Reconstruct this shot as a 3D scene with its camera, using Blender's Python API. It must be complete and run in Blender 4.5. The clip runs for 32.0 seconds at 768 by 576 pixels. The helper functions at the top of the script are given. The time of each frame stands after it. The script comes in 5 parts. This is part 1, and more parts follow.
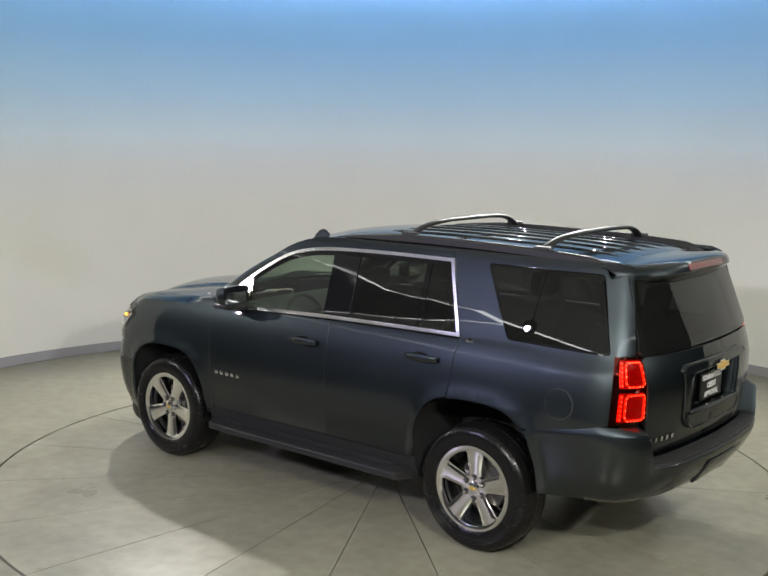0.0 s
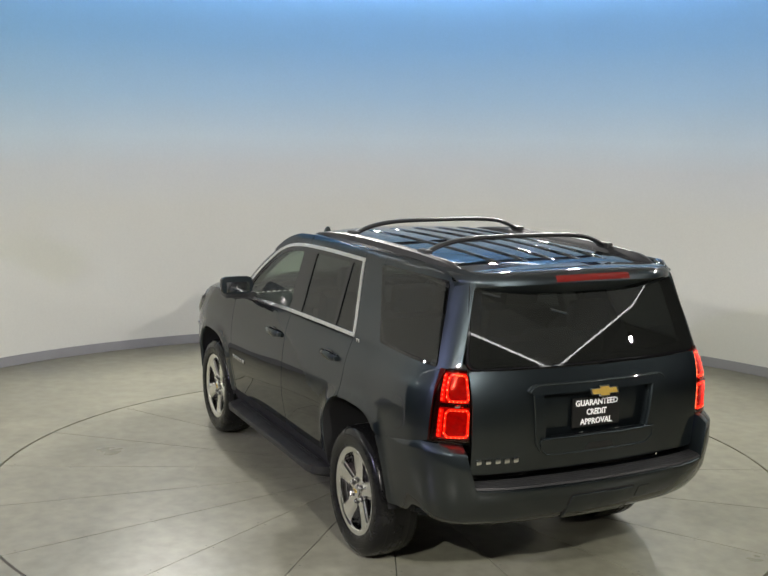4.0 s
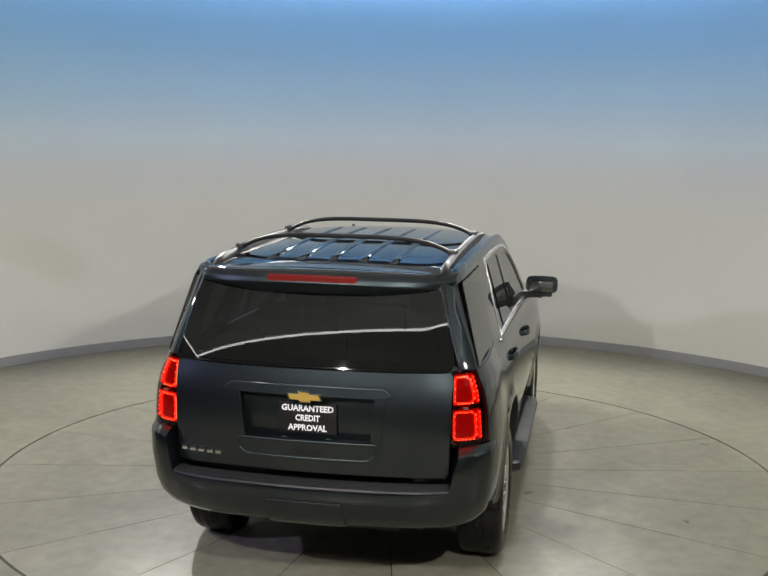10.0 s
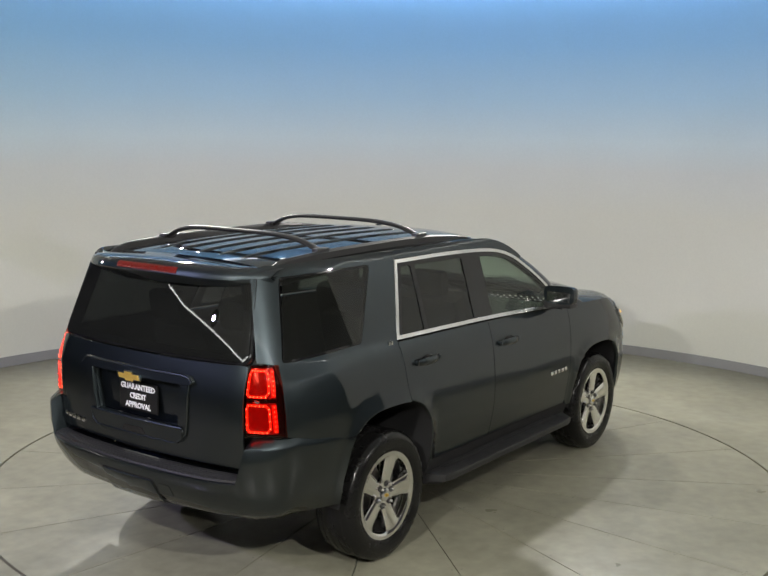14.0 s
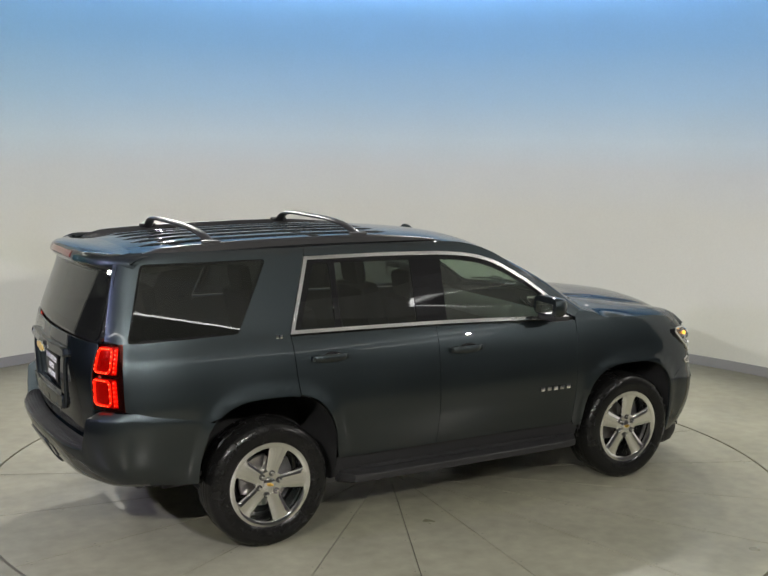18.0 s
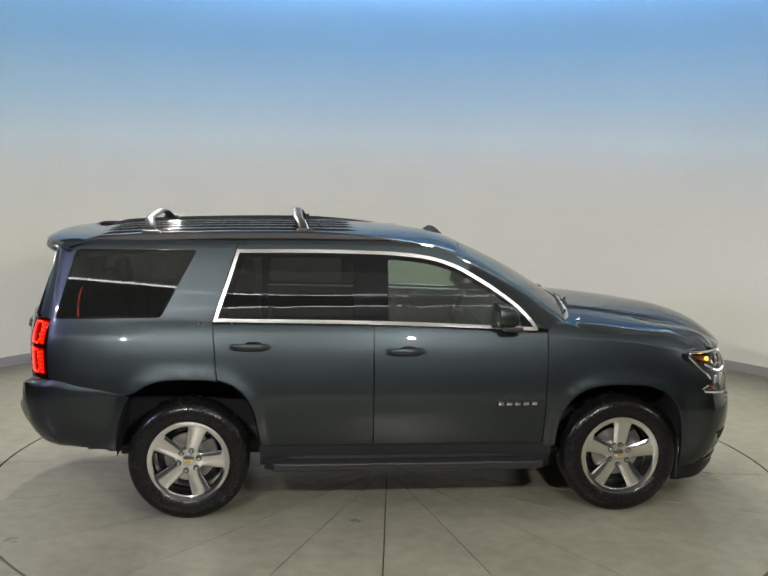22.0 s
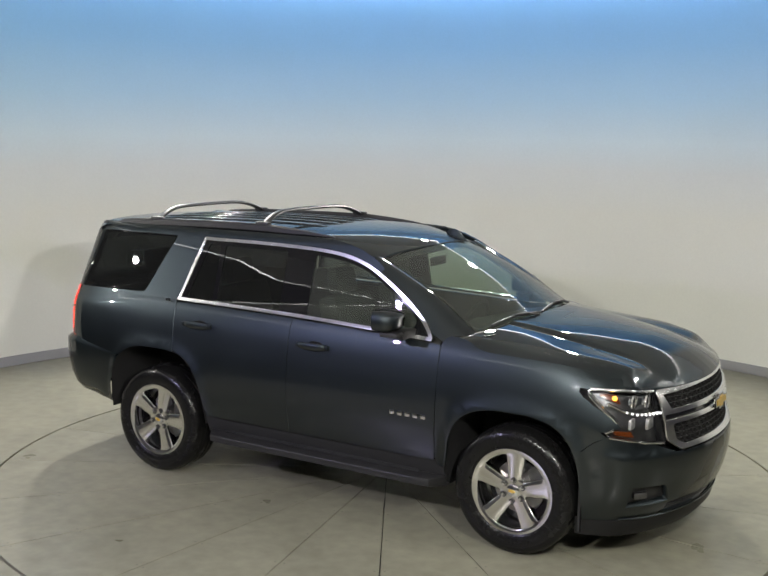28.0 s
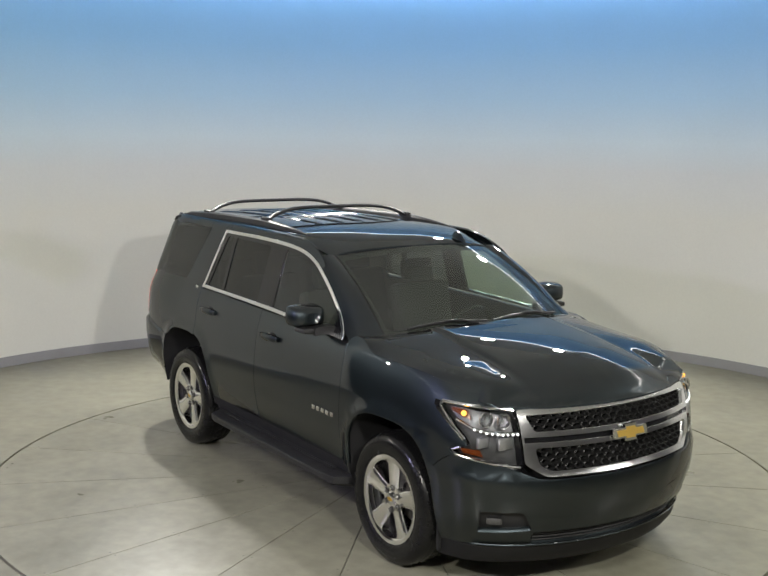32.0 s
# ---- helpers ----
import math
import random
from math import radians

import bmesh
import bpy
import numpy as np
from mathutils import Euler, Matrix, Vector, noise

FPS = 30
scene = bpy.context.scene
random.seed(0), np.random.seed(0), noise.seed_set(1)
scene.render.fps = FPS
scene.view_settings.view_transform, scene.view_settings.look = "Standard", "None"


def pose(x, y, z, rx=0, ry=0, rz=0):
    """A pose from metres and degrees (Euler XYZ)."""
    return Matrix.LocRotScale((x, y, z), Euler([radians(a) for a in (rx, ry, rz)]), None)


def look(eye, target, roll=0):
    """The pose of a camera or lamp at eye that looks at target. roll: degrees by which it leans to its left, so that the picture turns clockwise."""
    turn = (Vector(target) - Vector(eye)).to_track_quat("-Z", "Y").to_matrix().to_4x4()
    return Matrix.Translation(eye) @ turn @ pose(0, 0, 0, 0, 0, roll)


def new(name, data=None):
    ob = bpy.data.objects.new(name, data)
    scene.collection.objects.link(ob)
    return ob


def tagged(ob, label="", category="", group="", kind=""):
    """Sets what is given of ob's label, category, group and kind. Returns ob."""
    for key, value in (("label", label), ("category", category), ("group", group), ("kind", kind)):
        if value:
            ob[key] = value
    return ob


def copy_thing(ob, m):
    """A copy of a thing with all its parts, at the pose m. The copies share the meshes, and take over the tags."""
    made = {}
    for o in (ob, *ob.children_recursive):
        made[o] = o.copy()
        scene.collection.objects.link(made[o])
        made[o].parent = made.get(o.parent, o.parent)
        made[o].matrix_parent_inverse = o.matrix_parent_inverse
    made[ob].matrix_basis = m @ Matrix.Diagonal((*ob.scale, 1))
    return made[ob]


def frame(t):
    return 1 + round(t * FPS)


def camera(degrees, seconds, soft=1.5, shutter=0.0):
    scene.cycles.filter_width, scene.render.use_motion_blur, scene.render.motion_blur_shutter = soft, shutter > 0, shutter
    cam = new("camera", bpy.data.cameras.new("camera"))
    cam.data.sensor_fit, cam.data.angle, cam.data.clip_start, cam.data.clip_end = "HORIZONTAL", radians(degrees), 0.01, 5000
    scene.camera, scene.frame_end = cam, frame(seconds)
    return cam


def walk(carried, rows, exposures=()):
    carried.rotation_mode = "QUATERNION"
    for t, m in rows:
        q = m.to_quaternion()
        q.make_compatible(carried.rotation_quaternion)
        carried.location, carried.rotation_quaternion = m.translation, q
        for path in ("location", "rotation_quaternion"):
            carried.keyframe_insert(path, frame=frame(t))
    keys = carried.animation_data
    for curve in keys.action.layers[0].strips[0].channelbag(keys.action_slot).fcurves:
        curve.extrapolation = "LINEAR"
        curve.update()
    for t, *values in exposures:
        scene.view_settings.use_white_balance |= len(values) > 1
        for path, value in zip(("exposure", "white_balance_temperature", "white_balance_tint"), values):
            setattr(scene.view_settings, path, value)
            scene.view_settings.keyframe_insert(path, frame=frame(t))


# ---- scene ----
# ---------- camera ----------
EYE = Vector((0.0, -7.991, 2.605))
YAW, PITCH, ROLL = radians(-0.307), radians(8.462), 0.814
AIM = EYE + Vector((math.sin(YAW) * math.cos(PITCH), math.cos(YAW) * math.cos(PITCH), -math.sin(PITCH)))
cam = camera(39.69, 32.0, soft=1.6)
walk(cam, [(0.0, look(EYE, AIM, ROLL)), (32.0, look(EYE, AIM, ROLL))], [(0.0, 0.37), (3.0, 0.36), (7.0, 0.19), (9.0, 0.09), (11.0, 0.10), (14.0, 0.25), (18.0, 0.40), (25.0, 0.41), (30.0, 0.41), (32.0, 0.34)])

# turntable: degrees of turn at a time
TURN0, TURN_RATE = 140.46, -6.1288
CAR_OFF = Vector((0.043, -0.054, 0.0))


def turn(t):
    return TURN0 + TURN_RATE * t + float(np.interp(t, [0, 1.5, 3, 6, 16, 25, 28, 32], [.4, .15, 0, -.07, -.12, .0, .15, .2]))


# ---------- light ----------
world = bpy.data.worlds.new("dark_hall")
scene.world = world
world.use_nodes = True
world.node_tree.nodes["Background"].inputs[0].default_value = (0.5, 0.52, 0.56, 1)
world.node_tree.nodes["Background"].inputs[1].default_value = 0.012

# spotlights on the grid: place, power, beam degrees
WARM, VIOLET = (1.0, 0.965, 0.90), (0.65, 0.61, 1.0)
SPOTS = [((1.35, -6.3, 3.36), 500, 105, WARM), ((-1.7, -6.4, 3.36), 500, 105, WARM), ((6.7, -3.65, 3.35), 185, 105, WARM), ((-5.5, -4.0, 3.45), 350, 105, VIOLET),
         ((-4.6, -0.38, 2.32), 70, 110, WARM), ((4.85, -0.3, 3.6), 70, 110, WARM), ((1.25, 4.35, 4.22), 330, 110, WARM), ((2.35, 4.0, 4.22), 330, 110, WARM),
         ((-2.6, 3.9, 4.22), 520, 110, WARM)]


# ---------- materials ----------
def mat(name, base, rough=0.5, metal=0.0, coat=0.0, vary=0.12, scale=6.0, fine=90.0, bump=0.0, spec=0.5, rvary=0.06, glow=None, power=0.0, coat_rough=0.03):
    m = bpy.data.materials.new(name)
    m.use_nodes = True
    nt = m.node_tree
    p = nt.nodes["Principled BSDF"]
    p.inputs["Roughness"].default_value, p.inputs["Metallic"].default_value = rough, metal
    p.inputs["Coat Weight"].default_value, p.inputs["Coat Roughness"].default_value = coat, coat_rough
    p.inputs["Specular IOR Level"].default_value = spec
    co = nt.nodes.new("ShaderNodeTexCoord")
    n1, n2 = nt.nodes.new("ShaderNodeTexNoise"), nt.nodes.new("ShaderNodeTexNoise")
    n1.inputs["Scale"].default_value, n2.inputs["Scale"].default_value = scale, fine
    n1.inputs["Detail"].default_value = n2.inputs["Detail"].default_value = 4
    for n in (n1, n2):
        nt.links.new(co.outputs["Object"], n.inputs["Vector"])
    add = nt.nodes.new("ShaderNodeMath")
    add.operation = "ADD"
    nt.links.new(n1.outputs["Fac"], add.inputs[0]), nt.links.new(n2.outputs["Fac"], add.inputs[1])
    ramp = nt.nodes.new("ShaderNodeMapRange")
    ramp.inputs["From Min"].default_value, ramp.inputs["From Max"].default_value = 0.6, 1.4
    ramp.inputs["To Min"].default_value, ramp.inputs["To Max"].default_value = 1 - vary, 1 + vary
    nt.links.new(add.outputs[0], ramp.inputs["Value"])
    mul = nt.nodes.new("ShaderNodeVectorMath")
    mul.operation = "SCALE"
    mul.inputs[0].default_value = base
    nt.links.new(ramp.outputs[0], mul.inputs["Scale"])
    nt.links.new(mul.outputs[0], p.inputs["Base Color"])
    rr = nt.nodes.new("ShaderNodeMapRange")
    rr.inputs["From Min"].default_value, rr.inputs["From Max"].default_value = 0.3, 0.7
    rr.inputs["To Min"].default_value, rr.inputs["To Max"].default_value = max(rough - rvary, 0.0), min(rough + rvary, 1)
    nt.links.new(n1.outputs["Fac"], rr.inputs["Value"])
    nt.links.new(rr.outputs[0], p.inputs["Roughness"])
    if bump:
        b = nt.nodes.new("ShaderNodeBump")
        b.inputs["Strength"].default_value, b.inputs["Distance"].default_value = bump, 0.004
        nt.links.new(n2.outputs["Fac"], b.inputs["Height"])
        nt.links.new(b.outputs[0], p.inputs["Normal"])
    if glow:
        p.inputs["Emission Color"].default_value, p.inputs["Emission Strength"].default_value = (*glow, 1), power
    return m


def glass_mat(name, tint, ior=1.5, rough=0.0, haze=0.0):
    """A thin pane: tinted see-through with a Fresnel gloss and an added grey haze."""
    m = bpy.data.materials.new(name)
    m.use_nodes = True
    nt = m.node_tree
    nt.nodes.clear()
    out, mix = nt.nodes.new("ShaderNodeOutputMaterial"), nt.nodes.new("ShaderNodeMixShader")
    tr, gl, lw = nt.nodes.new("ShaderNodeBsdfTransparent"), nt.nodes.new("ShaderNodeBsdfGlossy"), nt.nodes.new("ShaderNodeLayerWeight")
    tr.inputs[0].default_value, gl.inputs["Roughness"].default_value, lw.inputs[0].default_value = (*tint, 1), rough, 0.5
    pw, fr = nt.nodes.new("ShaderNodeMath"), nt.nodes.new("ShaderNodeMapRange")
    pw.operation, pw.inputs[1].default_value = "POWER", 5.0
    fr.inputs["To Min"].default_value = ((ior - 1) / (ior + 1)) ** 2
    nt.links.new(lw.outputs["Facing"], pw.inputs[0]), nt.links.new(pw.outputs[0], fr.inputs["Value"])
    nt.links.new(fr.outputs[0], mix.inputs[0]), nt.links.new(tr.outputs[0], mix.inputs[1]), nt.links.new(gl.outputs[0], mix.inputs[2])
    nt.links.new(mix.outputs[0], out.inputs[0])
    # grey haze put into the pane as a faint diffuse layer, veiling the inside
    if haze:
        film, over, no = nt.nodes.new("ShaderNodeBsdfDiffuse"), nt.nodes.new("ShaderNodeMixShader"), nt.nodes.new("ShaderNodeTexNoise")
        amount = nt.nodes.new("ShaderNodeMapRange")
        film.inputs[0].default_value, no.inputs["Scale"].default_value = (.62, .66, .60, 1), 3.0
        amount.inputs["To Min"].default_value, amount.inputs["To Max"].default_value = haze * .7, haze * 1.3
        nt.links.new(no.outputs["Fac"], amount.inputs["Value"]), nt.links.new(amount.outputs[0], over.inputs[0])
        nt.links.new(mix.outputs[0], over.inputs[1]), nt.links.new(film.outputs[0], over.inputs[2])
        nt.links.new(over.outputs[0], out.inputs[0])
    return m


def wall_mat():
    """Matt white wall paint, with an overlaid blue gradient put into its upper colour."""
    m = mat("wall_paint_blue_overlay", (0.72, 0.71, 0.68), 0.75, vary=0.03, scale=1.2, fine=40, bump=0.04, spec=0.25)
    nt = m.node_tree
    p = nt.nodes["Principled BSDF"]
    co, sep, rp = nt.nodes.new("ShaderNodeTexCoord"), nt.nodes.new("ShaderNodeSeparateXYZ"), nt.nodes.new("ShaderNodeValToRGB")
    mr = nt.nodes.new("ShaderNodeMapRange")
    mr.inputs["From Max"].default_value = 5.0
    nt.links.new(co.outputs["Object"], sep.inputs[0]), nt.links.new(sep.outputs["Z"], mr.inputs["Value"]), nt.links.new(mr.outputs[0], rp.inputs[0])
    # the overlaid blue is kept to the rear stretch of the wall
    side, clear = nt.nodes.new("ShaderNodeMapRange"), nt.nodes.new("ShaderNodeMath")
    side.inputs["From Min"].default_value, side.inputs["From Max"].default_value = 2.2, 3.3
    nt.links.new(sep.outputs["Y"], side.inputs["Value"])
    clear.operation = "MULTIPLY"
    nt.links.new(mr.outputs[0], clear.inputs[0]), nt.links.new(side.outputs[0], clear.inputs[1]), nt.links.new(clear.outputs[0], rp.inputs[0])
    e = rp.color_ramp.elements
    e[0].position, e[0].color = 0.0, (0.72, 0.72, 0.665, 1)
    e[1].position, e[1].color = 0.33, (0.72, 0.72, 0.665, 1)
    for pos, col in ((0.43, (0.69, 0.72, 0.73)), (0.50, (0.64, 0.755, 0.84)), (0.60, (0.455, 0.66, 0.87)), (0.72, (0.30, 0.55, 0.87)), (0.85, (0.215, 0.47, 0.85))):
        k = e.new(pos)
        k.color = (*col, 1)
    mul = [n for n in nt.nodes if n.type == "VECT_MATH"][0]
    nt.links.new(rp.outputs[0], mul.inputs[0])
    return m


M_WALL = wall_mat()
M_BASE = mat("baseboard_grey", (0.30, 0.30, 0.31), 0.55, vary=0.06)
M_FLOOR = mat("floor_concrete", (0.232, 0.226, 0.172), 0.34, vary=0.25, scale=1.7, fine=8, bump=0.05, rvary=0.06, spec=0.36)
M_TABLE = mat("turntable_concrete", (0.238, 0.232, 0.177), 0.33, vary=0.25, scale=1.9, fine=9, bump=0.05, rvary=0.06, spec=0.36)
M_GAP = mat("joint_dark", (0.03, 0.03, 0.03), 0.9)
M_SCREW = mat("screw_steel", (0.18, 0.172, 0.155), 0.5, 0.7)
M_CEIL = mat("ceiling_paint", (0.86, 0.86, 0.85), 0.8, vary=0.04)
M_DARK = mat("dark_hall", (0.42, 0.42, 0.43), 0.9, vary=0.1)
M_TRIMW = mat("edge_trim_white", (0.8, 0.8, 0.8), 0.5, glow=(1, 1, 0.97), power=7.5)
M_LAMPB = mat("lamp_black", (0.02, 0.02, 0.02), 0.4)
M_LENS = mat("lamp_lens", (0.9, 0.9, 0.9), 0.2, glow=(1.0, 0.97, 0.92), power=18.0)
M_PAINT = mat("paint_blue_grey", (0.0350, 0.0440, 0.0490), 0.41, 1.0, 1.0, vary=0.05, scale=2.0, fine=900, rvary=0.02, spec=0.12, coat_rough=0.01)
M_PAINT.node_tree.nodes["Principled BSDF"].inputs["Coat IOR"].default_value = 1.5
M_PAINT.node_tree.nodes["Principled BSDF"].inputs["Specular Tint"].default_value = (0.25, 0.27, 0.28, 1)
M_PLAST = mat("black_plastic", (0.020, 0.020, 0.021), 0.46, vary=0.1, fine=300, bump=0.1, spec=0.36)
M_RAIL = mat("satin_black", (0.020, 0.020, 0.021), 0.42, vary=0.06, fine=300, spec=0.3)
M_MESH = mat("mesh_black", (0.008, 0.008, 0.008), 0.5, spec=0.25)
M_GLOSSB = mat("gloss_black", (0.008, 0.008, 0.009), 0.035, vary=0.05, rvary=0.015)
M_LINER = mat("liner_black", (0.020, 0.020, 0.021), 0.8, spec=0.2)
M_RUBBER = mat("tyre_rubber", (0.007, 0.007, 0.007), 0.25, vary=0.15, scale=11, fine=60, bump=0.10, spec=0.25, rvary=0.05)
M_CHROME = mat("chrome", (0.78, 0.78, 0.78), 0.08, 1.0, vary=0.02, rvary=0.03)
M_SATIN = mat("satin_chrome", (0.80, 0.80, 0.80), 0.22, 1.0, vary=0.03, rvary=0.04)
M_ALLOY = mat("polished_alloy", (0.82, 0.81, 0.79), 0.07, 1.0, vary=0.03, rvary=0.03)
M_ALLOYD = mat("dark_alloy", (0.10, 0.10, 0.10), 0.4, 0.8)
M_LAMPIN = mat("lamp_inside", (0.16, 0.16, 0.165), 0.38, 1.0, vary=0.25, scale=22)
M_REFL = mat("lamp_reflector", (0.85, 0.85, 0.86), 0.42, 1.0, vary=0.1, scale=40)
M_GLASS = glass_mat("window_glass", (0.54, 0.63, 0.55), 1.5, haze=0.04)
M_TINT = glass_mat("privacy_glass", (0.15, 0.16, 0.158), 1.66, haze=0.012)
M_CLEAR = glass_mat("lens_clear", (0.85, 0.86, 0.86))
M_REDL = glass_mat("lens_red", (0.82, 0.075, 0.045))
M_REDB = mat("red_reflector", (0.17, 0.005, 0.004), 0.2, vary=0.8, scale=60, glow=(1.0, 0.05, 0.03), power=0.085)
M_REDG = mat("red_led", (0.5, 0.02, 0.01), 0.3, glow=(1.0, 0.13, 0.05), power=1.5)
M_REDD = mat("red_side_glow", (0.4, 0.02, 0.015), 0.3, glow=(1.0, 0.06, 0.04), power=0.42)
M_REDP = mat("red_led_point", (0.5, 0.05, 0.02), 0.3, glow=(1.0, 0.16, 0.06), power=4.5)
M_REDS = mat("red_stop_lens", (0.12, 0.006, 0.005), 0.10, coat=1.0, glow=(1.0, 0.05, 0.03), power=0.012)
M_AMBER = mat("amber_lens", (0.10, 0.022, 0.004), 0.2, glow=(1.0, 0.25, 0.02), power=0.004)
M_AMBERG = mat("amber_bulb", (0.9, 0.5, 0.1), 0.2, glow=(1.0, 0.46, 0.05), power=1.4)
M_LED = mat("white_led", (0.9, 0.9, 0.9), 0.2, glow=(1, 1, 1), power=1.0)
M_GOLD = mat("gold_emblem", (0.70, 0.47, 0.11), 0.32, 0.55, vary=0.08, fine=200)
M_CLOTH = mat("dark_leather", (0.040, 0.041, 0.038), 0.65, vary=0.12, fine=30, bump=0.03, spec=0.2)
M_DASH = mat("dash_black", (0.035, 0.035, 0.034), 0.85, vary=0.1, spec=0.1)
M_PLATE = mat("plate_black", (0.008, 0.008, 0.008), 0.35, vary=0.05)
M_WHITE = mat("white_print", (0.8, 0.8, 0.8), 0.5, vary=0.05)
M_STEEL = mat("brushed_steel", (0.4, 0.39, 0.38), 0.35, 1.0, vary=0.1)


# ---------- building tools ----------
def pchip(pts):
    """A smooth curve through points that does not overshoot, as a function."""
    xs, ys = np.array([p[0] for p in pts], float), np.array([p[1] for p in pts], float)
    h, d = np.diff(xs), np.diff(ys) / np.diff(xs)
    m = np.zeros(len(xs))
    m[0], m[-1] = d[0], d[-1]
    for i in range(1, len(xs) - 1):
        if d[i - 1] * d[i] > 0:
            w1, w2 = 2 * h[i] + h[i - 1], h[i] + 2 * h[i - 1]
            m[i] = (w1 + w2) / (w1 / d[i - 1] + w2 / d[i])

    def f(x):
        if x <= xs[0]:
            return float(ys[0])
        if x >= xs[-1]:
            return float(ys[-1])
        i = int(np.searchsorted(xs, x)) - 1
        t = (x - xs[i]) / h[i]
        return float((2 * t ** 3 - 3 * t ** 2 + 1) * ys[i] + (t ** 3 - 2 * t ** 2 + t) * h[i] * m[i] + (3 * t ** 2 - 2 * t ** 3) * ys[i + 1] + (t ** 3 - t ** 2) * h[i] * m[i + 1])
    return f


def smooth_curve(pts, width):
    """A curve near points with its kinks evened out over a width."""
    f, h = pchip(pts), width / 8
    xs = np.arange(pts[0][0] - 4 * width, pts[-1][0] + 4 * width, h)
    k = np.exp(-.5 * (np.arange(-24, 25) / 8) ** 2)
    ys = np.convolve(np.pad([f(x) for x in xs], 24, mode="edge"), k / k.sum(), mode="valid")
    return lambda x: float(np.interp(x, xs, ys))


def link(name, me, material, parent=None, label=""):
    me.materials.append(material)
    ob = new(name, me)
    if parent:
        ob.parent = parent
    if label:
        tagged(ob, label)
    return ob


def part(name, bm, material, parent=None, label="", smooth=True):
    me = bpy.data.meshes.new(name)
    bmesh.ops.recalc_face_normals(bm, faces=bm.faces[:])
    bm.to_mesh(me)
    bm.free()
    if smooth:
        for f in me.polygons:
            f.use_smooth = True
        me.set_sharp_from_angle(angle=radians(38))
    return link(name, me, material, parent, label)


def loft(rows, closed_u=False, closed_v=False, cap=False):
    """A bmesh skin through rows of points."""
    bm = bmesh.new()
    g = [[bm.verts.new(p) for p in r] for r in rows]
    n, k = len(g), len(g[0])
    for i in range(n if closed_u else n - 1):
        for j in range(k if closed_v else k - 1):
            bm.faces.new((g[i][j], g[i][(j + 1) % k], g[(i + 1) % n][(j + 1) % k], g[(i + 1) % n][j]))
    if cap:
        bm.faces.new(g[0])
        bm.faces.new(g[-1][::-1])
    return bm


def box(bm, c, s, m=None, bevel=0.0):
    r = bmesh.ops.create_cube(bm, size=1.0)
    vs = r["verts"]
    for v in vs:
        v.co = Vector((v.co.x * s[0], v.co.y * s[1], v.co.z * s[2]))
    if bevel:
        es = list({e for v in vs for e in v.link_edges})
        rb = bmesh.ops.bevel(bm, geom=es, offset=bevel, segments=2, profile=0.6, affect="EDGES", clamp_overlap=True)
        vs = list({v for f in rb["faces"] for v in f.verts} | {v for v in vs if v.is_valid})
    for v in vs:
        v.co = (m @ v.co if m else v.co) + Vector(c)
    return bm


def tube(pts, r, n=8, closed=False, flat=1.0):
    """A round bar along points."""
    pts = [Vector(p) for p in pts]
    rows = []
    for i, p in enumerate(pts):
        a, b = pts[i - 1] if (i or closed) else p, pts[(i + 1) % len(pts)] if (i < len(pts) - 1 or closed) else p
        t = (b - a).normalized()
        ref = Vector((0, 0, 1)) if abs(t.z) < 0.9 else Vector((1, 0, 0))
        u = t.cross(ref).normalized()
        w = u.cross(t)
        rows.append([p + (u * math.cos(2 * math.pi * k / n) + w * math.sin(2 * math.pi * k / n) * flat) * r for k in range(n)])
    return loft(rows, closed, True, not closed)


def lathe(profile, axis_y=True, n=48):
    """Turn (radius, along) points round the y axis."""
    rows = [[(r * math.cos(2 * math.pi * k / n), a, r * math.sin(2 * math.pi * k / n)) for k in range(n)] for r, a in profile]
    return loft(rows, False, True)


def merge(bm, other, m=None):
    """Add the faces of another bmesh, moved by m, and free it."""
    vs = [bm.verts.new(m @ v.co if m else v.co) for v in other.verts]
    other.verts.index_update()
    for f in other.faces:
        bm.faces.new([vs[v.index] for v in f.verts])
    other.free()
    return bm


